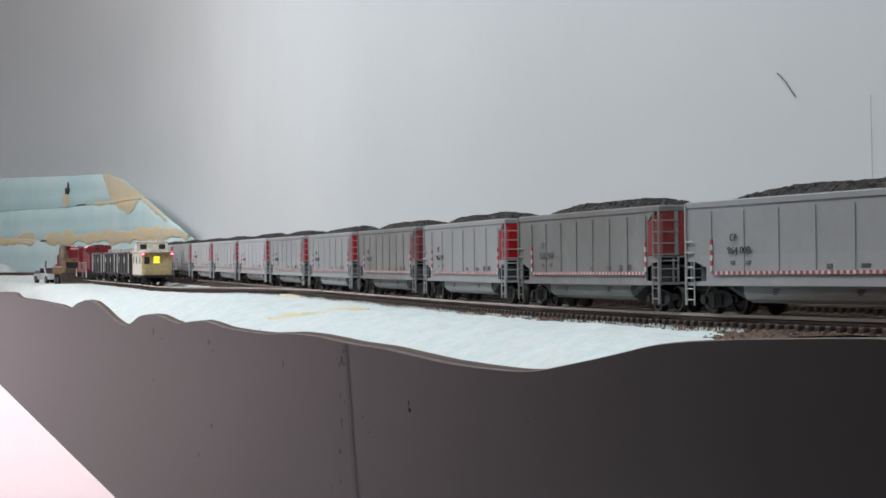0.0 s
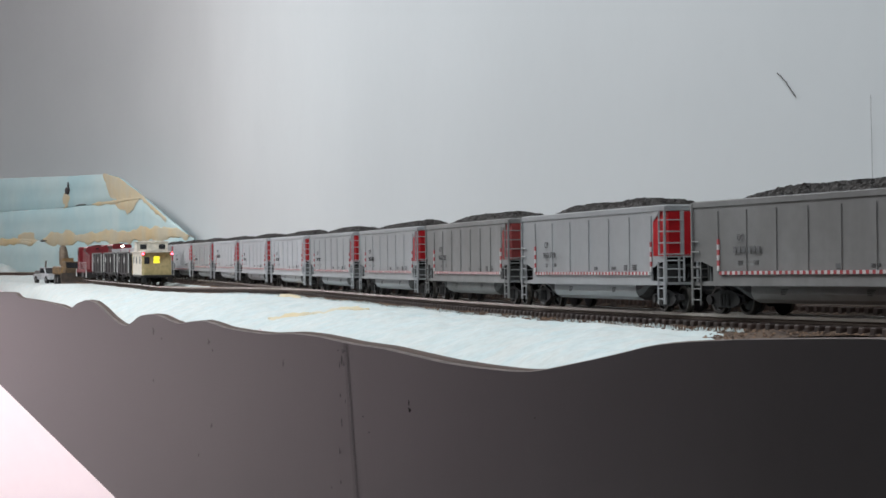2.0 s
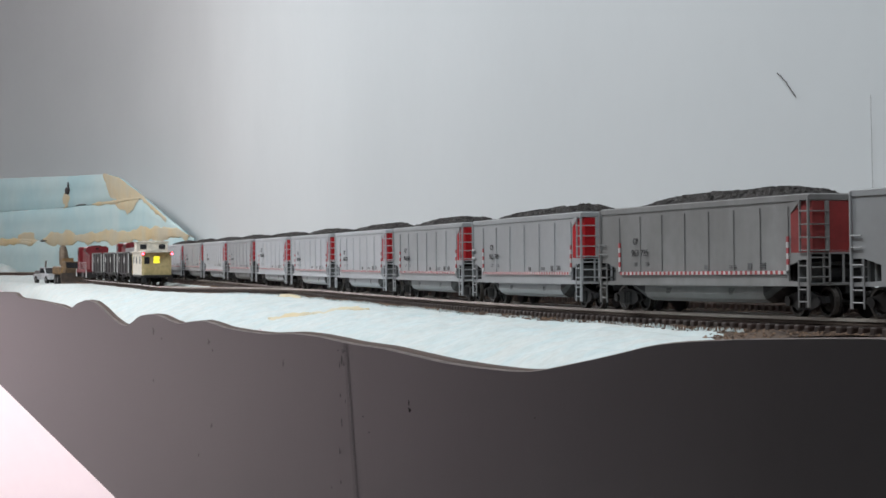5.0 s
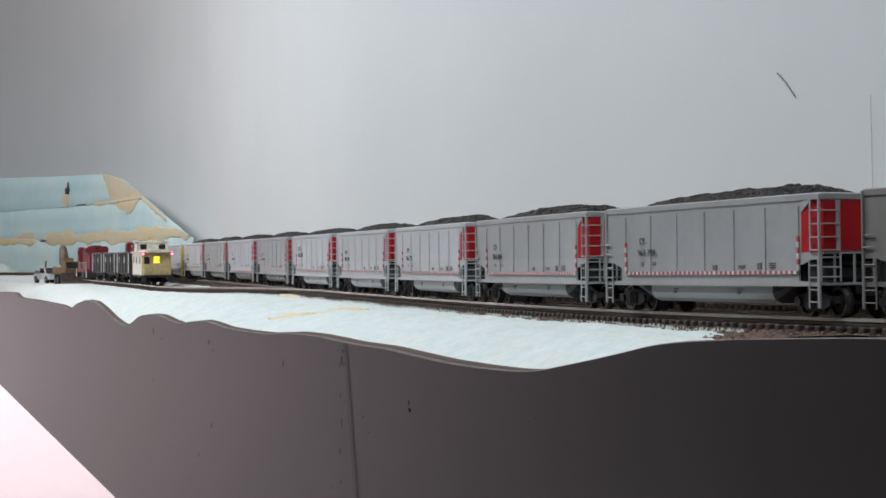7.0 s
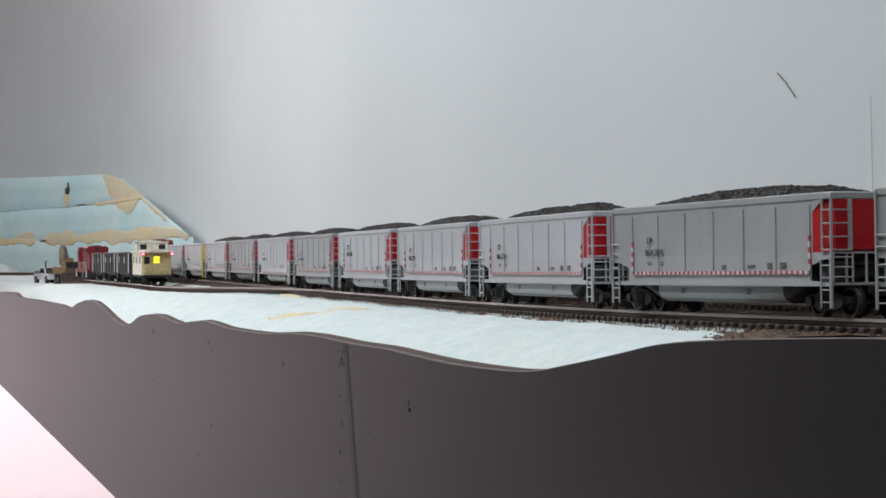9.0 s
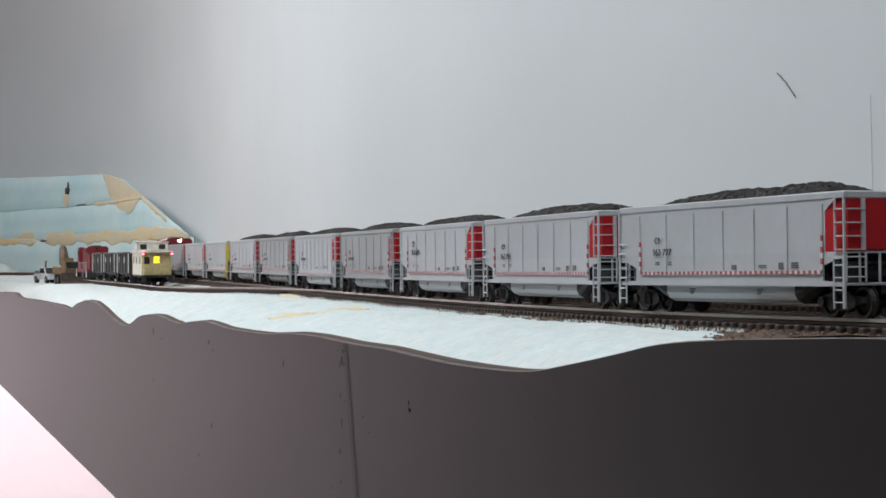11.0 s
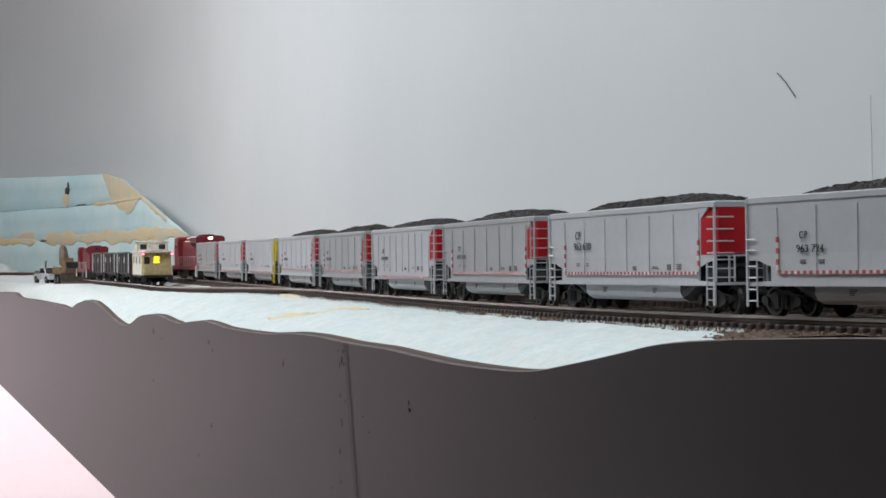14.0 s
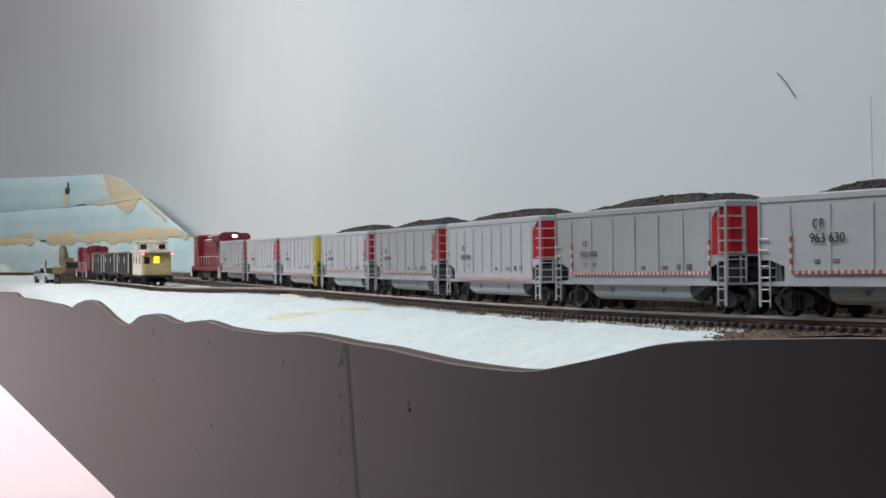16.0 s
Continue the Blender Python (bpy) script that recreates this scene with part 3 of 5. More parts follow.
def build_car(name, paint, end_paint, ribs, raised, rail_paint=None, fresh=False):
    root = empty(name)
    ladder_paint = rail_paint or paint
    # shell: octagonal box, open at the top, with a sloping top chord
    bm = bmesh.new()
    zt, zc, zm = 0.0434, 0.0408, 0.0228
    o1 = car_plan(CAR_X, CAR_END, CAR_END, HALF, END_HALF)
    o2 = car_plan(CAR_X, CAR_END + 0.0003, CAR_END + 0.0003, HALF + 0.0004, HALF - 0.0002)
    o3 = car_plan(CAR_X - 0.0004, CAR_END - 0.0004, CAR_END - 0.0004, HALF - 0.0003, HALF - 0.0008)
    o4 = car_plan(CAR_X - 0.002, CAR_END - 0.003, CAR_END - 0.003, HALF - 0.0022, END_HALF - 0.002)
    rings = [[(x, y, z) for x, y in o] for o, z in ((o1, zm), (o1, zc), (o2, zc + 0.0003), (o2, zt - 0.0004), (o3, zt), (o4, zt - 0.0003), (o4, zm + 0.002))]
    vs, fs = loft(bm, rings)
    bm.faces.new(vs[-1])
    bm.faces.new(vs[0][::-1])
    for f in fs[:6]:
        if f.calc_center_median().x > CAR_X - 0.001:
            f.material_index = 1
    bmesh.ops.recalc_face_normals(bm, faces=bm.faces)
    part("body", bm, [paint, end_paint], root)
    # side sheets below, cut back at the ends
    for side in (-1, 1):
        bm = bmesh.new()
        y0, y1 = sorted((side * (HALF - 0.0008), side * HALF))
        a, b, c, d = CAR_END, CAR_END - 0.0052, CAR_END - 0.0135, 0.0203
        out = [(-a, zm), (a, zm), (a, d), (b, d), (c, d - 0.0022), (c, 0.0128), (a, 0.0124), (a, 0.0110), (-a, 0.0110), (-a, 0.0124), (-c, 0.0128), (-c, d - 0.0022), (-b, d), (-a, d)]
        prism(bm, out, y0, y1, "y")
        part("side_sheet", bm, paint, root)
    # tub between the bogies
    bm = bmesh.new()
    rings = []
    for x, z in ((-0.0610, 0.0112), (-0.0570, 0.0085), (-0.0515, 0.0058), (-0.0470, 0.0046), (0.0470, 0.0046), (0.0515, 0.0058), (0.0570, 0.0085), (0.0610, 0.0112)):
        h = 0.0157
        c = min(0.0035, 0.0112 - z + 0.0002)
        rings.append([(x, -h, 0.0113), (x, -h, z + c), (x, -h + 0.0012, z + c * 0.4), (x, -h + 0.004, z), (x, h - 0.004, z), (x, h - 0.0012, z + c * 0.4), (x, h, z + c), (x, h, 0.0113)])
    loft(bm, rings, close=False)
    for f in bm.faces:
        if abs(f.calc_center_median().x) > 0.0475:
            f.material_index = 1
    bmesh.ops.recalc_face_normals(bm, faces=bm.faces)
    part("tub", bm, [paint, M_BLACK], root)
    # sloping dark sheets and platforms at the ends
    for e in (-1, 1):
        bm = bmesh.new()
        prism(bm, [(e * 0.050, 0.0112), (e * 0.0665, 0.0226), (e * 0.0690, 0.0226), (e * 0.0690, 0.0112)], -0.0165, 0.0165, "y")
        box(bm, (min(e * 0.064, e * CAR_END), -0.0035, 0.0080), (max(e * 0.064, e * CAR_END), 0.0035, 0.0112), 0.0003)
        box(bm, (min(e * CAR_END, e * 0.0931), -0.0011, 0.0072), (max(e * CAR_END, e * 0.0931), 0.0011, 0.0092), 0.0004)
        rod(bm, (e * 0.0745, -0.006, 0.0155), (e * 0.0745, 0.006, 0.0155), 0.0028, 10)
        part("underframe", bm, M_BLACK, root)
    for e in (-1, 1):
        bm = bmesh.new()
        xa, xb = sorted((e * 0.0690, e * CAR_END))
        box(bm, (xa, -END_HALF - 0.001, 0.0112), (xb, END_HALF + 0.001, 0.0122), 0.0002)
        for y in (-0.0120, -0.004, 0.004, 0.0120):
            rod(bm, (e * (CAR_END - 0.0006), y, 0.012), (e * (CAR_END - 0.0006), y, 0.0230), 0.0005, 5)
        box(bm, (min(e * (CAR_END - 0.001), e * CAR_END), -END_HALF, 0.0222), (max(e * (CAR_END - 0.001), e * CAR_END), END_HALF, 0.0236))
        part("end_platform", bm, paint, root)
        bm = bmesh.new()
        xa, xb = sorted((e * 0.0725, e * 0.0735))
        box(bm, (xa, -END_HALF, 0.0122), (xb, END_HALF, 0.0196), 0.0002)
        part("end_sheet", bm, M_SHEET, root, "dull grey lower end sheet")
        if e > 0 and not fresh:
            for side in (-1, 1):
                bm = bmesh.new()
                y = side * (END_HALF - 0.0058)
                box(bm, (CAR_END - 0.0002, y - 0.0008, 0.0230), (CAR_END + 0.0007, y + 0.0008, 0.0408), 0.0002)
                part("end_post", bm, ladder_paint, root)
        if e > 0:
            for side in (-1, 1):
                bm = bmesh.new()
                prism(bm, [(CAR_X - 0.0002, 0.0365), (CAR_X - 0.0002, 0.0409), (CAR_X + 0.0062, 0.0409)], *sorted((side * (HALF - 0.0006), side * (HALF + 0.0001))), "y")
                part("gusset", bm, paint, root)
        # corner stiles with rungs that wrap round the corner
        for side in (-1, 1):
            bm = bmesh.new()
            x, y = e * (CAR_END + 0.0004), side * (HALF + 0.0004)
            box(bm, (x - 0.00045, y - 0.00045, 0.0035), (x + 0.00045, y + 0.00045, 0.0428), 0.00015)
            for z in (0.0235, 0.0280, 0.0326, 0.0372) if e > 0 else (0.0240, 0.0280):
                rod(bm, (x + e * 0.0004, y, z), (x + e * 0.0004, y - side * 0.0080, z), 0.00028, 5)
                rod(bm, (x, y + side * 0.0003, z), (x - e * 0.0055, y + side * 0.0003, z), 0.00028, 5)
            if e > 0 and not fresh:
                box(bm, (x - 0.0059, y - 0.0003, 0.0230), (x - 0.0052, y + 0.0004, 0.0410), 0.0001)
            part("corner_ladder", bm, ladder_paint if e > 0 else paint, root)
            bm = bmesh.new()
            y = side * (HALF + 0.0006)
            x0, x1 = e * (CAR_END - 0.0002), e * (CAR_END - 0.0058)
            ladder(bm, (x0, y, 0.0035), (x0, y, 0.0203), (x1, y, 0.0035), (x1, y, 0.0203), 4, 0.00026)
            part("side_ladder", bm, ladder_paint if e > 0 else paint, root)
            bm = bmesh.new()
            ladder(bm, (e * (CAR_END + 0.0008), side * 0.0105, 0.0125), (e * (CAR_END + 0.0008), side * 0.0105, 0.0226), (e * (CAR_END + 0.0008), side * HALF, 0.0125), (e * (CAR_END + 0.0008), side * HALF, 0.0226), 3)
            part("end_step", bm, ladder_paint if e > 0 else paint, root)
    # ribs
    xs = np.linspace(-0.0648, 0.0690, ribs)
    bm = bmesh.new()
    box(bm, (-0.00022, -0.0002, 0.0), (0.00022, 0.0002, 0.0232), 0.0)
    me = bpy.data.meshes.new("rib")
    bm.to_mesh(me)
    bm.free()
    me.materials.append(paint)
    for x in xs:
        for side in (-1, 1):
            ob = new("rib", me)
            ob.parent = root
            ob.location = (x, side * (HALF + 0.0002), 0.0160)
    # red and white marking strip, low along the side and up at both ends
    if not raised:
        for side in (1, -1):
            bm = bmesh.new()
            y0, y1 = sorted((side * (HALF + 0.0001), side * (HALF + 0.00065)))
            n = 74
            for i in range(n):
                a = -0.0635 + 0.1315 * i / n
                box(bm, (a, y0, 0.0152), (a + 0.1315 / n, y1, 0.0165), index=i % 2)
            for x in (-0.0644, 0.0690):
                for i in range(7 if fresh else 6):
                    box(bm, (x - 0.0006, y0, 0.0166 + 0.0020 * i), (x + 0.0006, y1, 0.0186 + 0.0020 * i), index=(i + 1) % 2)
            part("marking_strip", bm, [M_STRIPE_R, M_STRIPE_W], root, "red and white checked marking strip")
    else:
        for side in (1, -1):
            bm = bmesh.new()
            y0, y1 = sorted((side * (HALF + 0.0001), side * (HALF + 0.00065)))
            n = 66
            for i in range(n):
                a = -0.066 + 0.135 * i / n
                box(bm, (a, y0, 0.0122), (a + 0.135 / n, y1, 0.0134), index=i % 2)
            part("marking_strip", bm, [M_STRIPE_R, M_STRIPE_W], root, "red and white checked marking strip")
    # unreadable small print as bars
    bm = bmesh.new()
    y0, y1 = -(HALF + 0.0003), -(HALF - 0.0002)
    for x, z, w, h in ((-0.0500, 0.0202, 0.003, 0.0003), (-0.0500, 0.0193, 0.003, 0.0003), (-0.0395, 0.0202, 0.003, 0.0003), (-0.0395, 0.0193, 0.003, 0.0003),
                       (0.030, 0.0185, 0.005, 0.0003), (0.030, 0.0178, 0.005, 0.0003), (0.0515, 0.0192, 0.0042, 0.0004), (0.0515, 0.0184, 0.0042, 0.0004), (0.0515, 0.0176, 0.0042, 0.0004),
                       (0.0425, 0.0182, 0.0028, 0.0024), (0.010, 0.0180, 0.0030, 0.0016)):
        box(bm, (x - w / 2, y0, z - h / 2), (x + w / 2, y1, z + h / 2))
    tagged(part("small_print", bm, M_INK_WORN, root, "small black print"), kind="stuff")
    bm = bmesh.new()
    for x in (-0.028, 0.022):
        for i in range(4):
            box(bm, (x, -0.01585, 0.0096 - i * 0.0006), (x + 0.0042 - 0.0006 * i, -0.0156, 0.0099 - i * 0.0006))
    tagged(part("tub_print", bm, M_INK, root, "small black print"), kind="stuff")
    build_truck(root, -TRUCK_X)
    build_truck(root, TRUCK_X)
    tagged(root, category="coal car", group="coal cars of the moving train")
    return root


def text_mesh(body, size):
    cu = bpy.data.curves.new("lettering", "FONT")
    cu.body, cu.size, cu.align_x, cu.extrude = body, size, "LEFT", 0.00008
    ob = new("lettering_source", cu)
    me = bpy.data.meshes.new_from_object(ob.evaluated_get(bpy.context.evaluated_depsgraph_get()))
    bpy.data.objects.remove(ob)
    me.materials.clear()
    me.materials.append(M_INK)
    return me


def put_number(car, body, readable, high):
    root = car
    y = -(HALF + 0.00058)
    base = 0.0312 if high else 0.0280
    # the company's mark: an open ring and a flag-shaped ring on a stem
    bm = bmesh.new()
    tall = 0.0036 if high else 0.0027
    stroke, x, z = 0.14 * tall, -0.0500, base + tall / 2 - 0.0003

    def arc(cx, cz, rx, rz, a0, a1, n):
        pts = [(cx + rx * math.cos(radians(a0 + (a1 - a0) * i / n)), cz + rz * math.sin(radians(a0 + (a1 - a0) * i / n))) for i in range(n + 1)]
        ins = [(cx + (rx - stroke) * math.cos(radians(a0 + (a1 - a0) * i / n)), cz + (rz - stroke) * math.sin(radians(a0 + (a1 - a0) * i / n))) for i in range(n + 1)]
        for i in range(n):
            prism(bm, [pts[i], pts[i + 1], ins[i + 1], ins[i]], y - 0.0001, y + 0.0001, "y")

    arc(x, z, 0.48 * tall, 0.5 * tall, 50, 310, 10)
    box(bm, (x + 0.62 * tall, y - 0.0001, z - tall / 2), (x + 0.62 * tall + stroke, y + 0.0001, z + tall / 2))
    arc(x + 0.74 * tall, z + 0.22 * tall, 0.40 * tall, 0.28 * tall, -90, 90, 6)
    part("company_mark", bm, M_INK if readable else M_INK_WORN, root, "black painted mark")
    if readable:
        ob = new("number", text_mesh(body, 0.0047 if high else 0.0038))
        ob.parent = root
        ob.matrix_basis = pose(-0.0537 if high else -0.0532, y, base - 0.0050, 90, 0, 0)
        ob.scale = (1.25, 1, 1)
        ob["label"] = "black painted number"
    else:
        bm = bmesh.new()
        for i in range(6):
            x = -0.0537 + i * 0.0029 + (0.0010 if i > 2 else 0)
            box(bm, (x, y - 0.0001, base - 0.0046), (x + 0.0018, y + 0.0001, base - 0.0024))
        tagged(part("number", bm, M_INK_WORN, root, "worn black painted number"), kind="stuff")


def build_coal(seed):
    rnd = random.Random(seed)
    rows = []
    nx, ny = 190, 30
    for i in range(nx + 1):
        u = -1 + 2 * i / nx
        r = []
        for j in range(ny + 1):
            v = -1 + 2 * j / ny
            x, y = u * 0.0800, v * 0.0158
            h = 0.0385 + 0.0094 * (1 - abs(u) ** 4.4) * (0.97 + 0.05 * u) * (1 - 0.55 * abs(v) ** 2.2) * (1 + 0.12 * noise.noise((u * 3, v * 2, seed)))
            h += rnd.uniform(-0.0007, 0.0007) + 0.0007 * noise.noise((x * 160, y * 160, seed))
            r.append((x + rnd.uniform(-0.0004, 0.0004), y, h))
        rows.append(r)
    ob = grid_mesh("coal_load", rows, M_COAL, None, False)
    tagged(ob, "heaped load of rough black coal in a coal car", "coal", group="coal loads")
    return ob


MOVERS = []
PLAIN = build_car("coal_car", M_GREY, M_RED, 7, False)
tagged(PLAIN, "clean silver-grey coal car with a red end")
GRIMY = build_car("coal_car", M_GRIME, M_REDGRIME, 8, False)
tagged(GRIMY, "dusty dark grey ribbed coal car with faded red end")
AGED = build_car("coal_car", M_MID, M_RED, 7, False)
tagged(AGED, "slightly dusty grey coal car with a red end")
FRESH = build_car("coal_car", M_GREY, M_RED, 7, False, fresh=True)
tagged(FRESH, "bright silver-grey coal car with large number and vivid red end")
OTHER = build_car("coal_car", M_GREY, M_RED, 9, True, fresh=True)
tagged(OTHER, "pale grey ribbed coal car with a low checked strip")
YELLOW = build_car("coal_car", M_GREY, M_YELLOW, 9, True, M_YELLOW, True)
tagged(YELLOW, "pale grey ribbed coal car with a yellow end")

# from the tail of the train forwards: kind, number
TRAIN = ["aged", "other", "yellow", "plain", "aged", "other", "aged", "fresh", "plain", "plain", "aged", "aged", "dusty", "aged", "dusty", "aged"]
NUMBERS = {7: "963 630", 8: "963 724", 9: "963 727", 10: "964 004", 11: "963 709", 12: "963 725", 13: "963 719", 15: "964 008"}
SOURCE = {"plain": PLAIN, "dusty": GRIMY, "aged": AGED, "fresh": FRESH, "other": OTHER, "yellow": YELLOW}
USED = set()
for k, sort in enumerate(TRAIN):
    src = SOURCE[sort]
    car = src if sort not in USED else copy_thing(src, Matrix())
    USED.add(sort)
    MOVERS.append((car, TAIL + k * PITCH + 0.0838, k))
for car, s, k in MOVERS:
    put_number(car, NUMBERS.get(k, ""), k in NUMBERS, k == 7)
COALS = []
for car, s, k in MOVERS:
    if k >= 3:
        COALS.append((build_coal(k), s))


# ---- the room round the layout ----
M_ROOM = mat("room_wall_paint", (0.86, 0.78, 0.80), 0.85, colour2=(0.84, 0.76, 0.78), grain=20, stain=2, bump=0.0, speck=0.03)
# Unseen walls, colour set dark so the near fascia reflects little light.
M_SIDE = mat("dark_unseen_wall", (0.13, 0.133, 0.14), 0.85, colour2=(0.12, 0.123, 0.13), grain=60, stain=2, bump=0.05)
M_FLOOR = mat("room_floor", (0.36, 0.35, 0.35), 0.7, colour2=(0.30, 0.29, 0.29), grain=40, stain=4, bump=0.1)
M_CEIL = mat("room_ceiling_paint", (0.75, 0.75, 0.75), 0.9, grain=60, stain=3)


def build_room():
    x0, x1, y0, y1, h = -5.2, 2.6, -3.2, 7.6, 2.45
    def slab(name, lo, hi, m, label, cat):
        bm = bmesh.new()
        box(bm, lo, hi)
        ob = part(name, bm, m)
        tagged(ob, label, cat, kind="structure")
    slab("floor", (x0, y0, -0.1), (x1, y1, 0.0), M_FLOOR, "plain floor of the room", "floor")
    slab("ceiling", (x0, y0, h), (x1, y1, h + 0.1), M_CEIL, "plain white ceiling", "ceiling")
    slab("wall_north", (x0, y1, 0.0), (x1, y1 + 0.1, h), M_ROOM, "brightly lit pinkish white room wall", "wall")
    slab("wall_south", (x0, y0 - 0.1, 0.0), (x1, y0, h), M_SIDE, "unseen dark wall closing the room", "wall")
    slab("wall_west", (x0 - 0.1, y0 - 0.1, 0.0), (x0, y1 + 0.1, h), M_SIDE, "unseen dark wall closing the room", "wall")
    slab("wall_east", (x1, y0 - 0.1, 0.0), (x1 + 0.1, y1 + 0.1, h), M_SIDE, "unseen dark wall closing the room", "wall")


build_room()

# ---- diesel locomotives ----
M_LRED = mat("engine_red_paint", (0.22, 0.010, 0.018), 0.5, colour2=(0.15, 0.009, 0.014), grain=240, stain=40)
M_LGREY = mat("engine_roof_grime", (0.10, 0.05, 0.05), 0.7, grain=240, stain=60)
M_GLASS = mat("dark_window", (0.02, 0.022, 0.026), 0.1, spec=0.8)
M_WHITE = mat("white_handrail", (0.75, 0.75, 0.74), 0.5, grain=300, stain=50)
M_HEAD = glow("headlight_glow", (1.0, 0.97, 0.9), 30.0)
M_MARK = glow("red_marker_glow", (1.0, 0.05, 0.08), 14.0)
M_LIT = glow("lit_window_glow", (0.95, 0.85, 0.04), 1.1)


def build_engine_truck(parent, x):
    bm = bmesh.new()
    for side in (-1, 1):
        y0, y1 = sorted((side * 0.0108, side * 0.0132))
        prism(bm, [(-0.024, 0.006), (-0.023, 0.0088), (0.023, 0.0088), (0.024, 0.006), (0.020, 0.0036), (0.008, 0.0052), (0.0, 0.0036), (-0.008, 0.0052), (-0.020, 0.0036)], y0, y1, "y")
        for cx in (-0.0205, 0.0, 0.0205):
            box(bm, (cx - 0.0026, y0 - 0.0005, 0.0035), (cx + 0.0026, y1 + 0.0008, 0.0072), 0.0003)
            rod(bm, (cx + 0.006, side * 0.0135, 0.0045), (cx + 0.006, side * 0.0135, 0.0095), 0.0011, 8)
    box(bm, (-0.012, -0.011, 0.0045), (0.012, 0.011, 0.0085))
    ob = part("bogie", bm, M_BLACK, parent)
    ob.location = (x, 0, 0)
    for cx in (-0.0205, 0.0, 0.0205):
        build_wheelset(ob, cx)
    return ob


def build_engine(label, lit):
    """A long-hood diesel: the cab at -x, the radiator end with its headlight at +x."""
    root = empty("locomotive")
    tagged(root, label, "locomotive")
    bm = bmesh.new()
    prism(bm, [(-0.122, 0.0095), (-0.122, 0.0165), (0.122, 0.0165), (0.122, 0.0095), (0.112, 0.0095), (0.108, 0.0118), (-0.108, 0.0118), (-0.112, 0.0095)], -0.0177, 0.0177, "y")
    part("frame", bm, M_LRED, root)
    bm = bmesh.new()
    box(bm, (-0.055, -0.0115, 0.0165), (0.060, 0.0115, 0.0475), 0.0012)
    for i in range(9):
        x = -0.050 + i * 0.0122
        for side in (-1, 1):
            box(bm, (x, side * 0.0116 - 0.0002, 0.0185), (x + 0.0105, side * 0.0116 + 0.0002, 0.0385))
    part("long_hood", bm, M_LRED, root)
    bm = bmesh.new()
    prism(bm, [(-0.0115, 0.0165), (-0.0115, 0.0385), (-0.0172, 0.0440), (-0.0172, 0.0500), (-0.0140, 0.0525), (0.0140, 0.0525), (0.0172, 0.0500), (0.0172, 0.0440), (0.0115, 0.0385), (0.0115, 0.0165)], 0.060, 0.115, "x")
    part("radiator_section", bm, M_LRED, root)
    bm = bmesh.new()
    for side in (-1, 1):
        for i in range(8):
            box(bm, (0.064 + i * 0.006, side * 0.0173 - 0.0003, 0.0446), (0.0685 + i * 0.006, side * 0.0173 + 0.0003, 0.0494))
    tagged(part("radiator_louvre", bm, M_LGREY, root), kind="stuff")
    bm = bmesh.new()
    prism(bm, [(-0.094, 0.0165), (-0.094, 0.0470), (-0.091, 0.0515), (-0.060, 0.0530), (-0.055, 0.0515), (-0.055, 0.0165)], -0.0172, 0.0172, "y")
    bmesh.ops.bevel(bm, geom=list(bm.edges), offset=0.0008, segments=1, affect="EDGES")
    part("cab", bm, M_LRED, root)
    bm = bmesh.new()
    prism(bm, [(-0.118, 0.0165), (-0.118, 0.0340), (-0.110, 0.0372), (-0.094, 0.0385), (-0.094, 0.0165)], -0.0135, 0.0135, "y")
    bmesh.ops.bevel(bm, geom=list(bm.edges), offset=0.0012, segments=1, affect="EDGES")
    part("nose", bm, M_LRED, root)
    for side in (-1, 1):
        for x in (-0.088, -0.072):
            bm = bmesh.new()
            box(bm, (x, side * 0.0173 - 0.0003, 0.0395), (x + 0.0105, side * 0.0173 + 0.0003, 0.0475), 0.0002)
            part("cab_window", bm, M_GLASS, root)
    for y in (-0.0095, 0.0015):
        bm = bmesh.new()
        box(bm, (-0.0946, y, 0.0405), (-0.0938, y + 0.008, 0.0465), 0.0002)
        part("windscreen", bm, M_GLASS, root)
    bm = bmesh.new()
    box(bm, (-0.048, -0.0075, 0.0475), (-0.010, 0.0075, 0.0515), 0.0012)
    part("dynamic_brake_box", bm, M_LRED, root)
    bm = bmesh.new()
    box(bm, (0.005, -0.006, 0.0475), (0.020, 0.006, 0.0505), 0.0008)
    part("exhaust_stack", bm, M_LGREY, root)
    for x in (0.035, 0.075, 0.096):
        bm = bmesh.new()
        top = 0.0475 if x < 0.06 else 0.0525
        rod(bm, (x, 0, top), (x, 0, top + 0.0014), 0.0075, 18)
        part("roof_fan", bm, M_LGREY, root)
    bm = bmesh.new()
    prism(bm, [(-0.034, 0.0118), (0.034, 0.0118), (0.030, 0.0035), (-0.030, 0.0035)], -0.0150, 0.0150, "y")
    part("fuel_tank", bm, M_BLACK, root)
    for side in (-1, 1):
        bm = bmesh.new()
        y = side * 0.0170
        for x in np.linspace(-0.05, 0.12, 9):
            rod(bm, (x, y, 0.0165), (x, y, 0.0275), 0.0003, 4)
        rod(bm, (-0.05, y, 0.0275), (0.12, y, 0.0275), 0.0003, 4)
        part("handrail", bm, M_WHITE, root, "thin white handrail")
        for e in (-1, 1):
            bm = bmesh.new()
            ladder(bm, (e * 0.1215, side * 0.0175, 0.004), (e * 0.1215, side * 0.0175, 0.0165), (e * 0.1145, side * 0.0175, 0.004), (e * 0.1145, side * 0.0175, 0.0165), 4, 0.0005)
            part("step_ladder", bm, M_WHITE, root, "white edged corner steps")
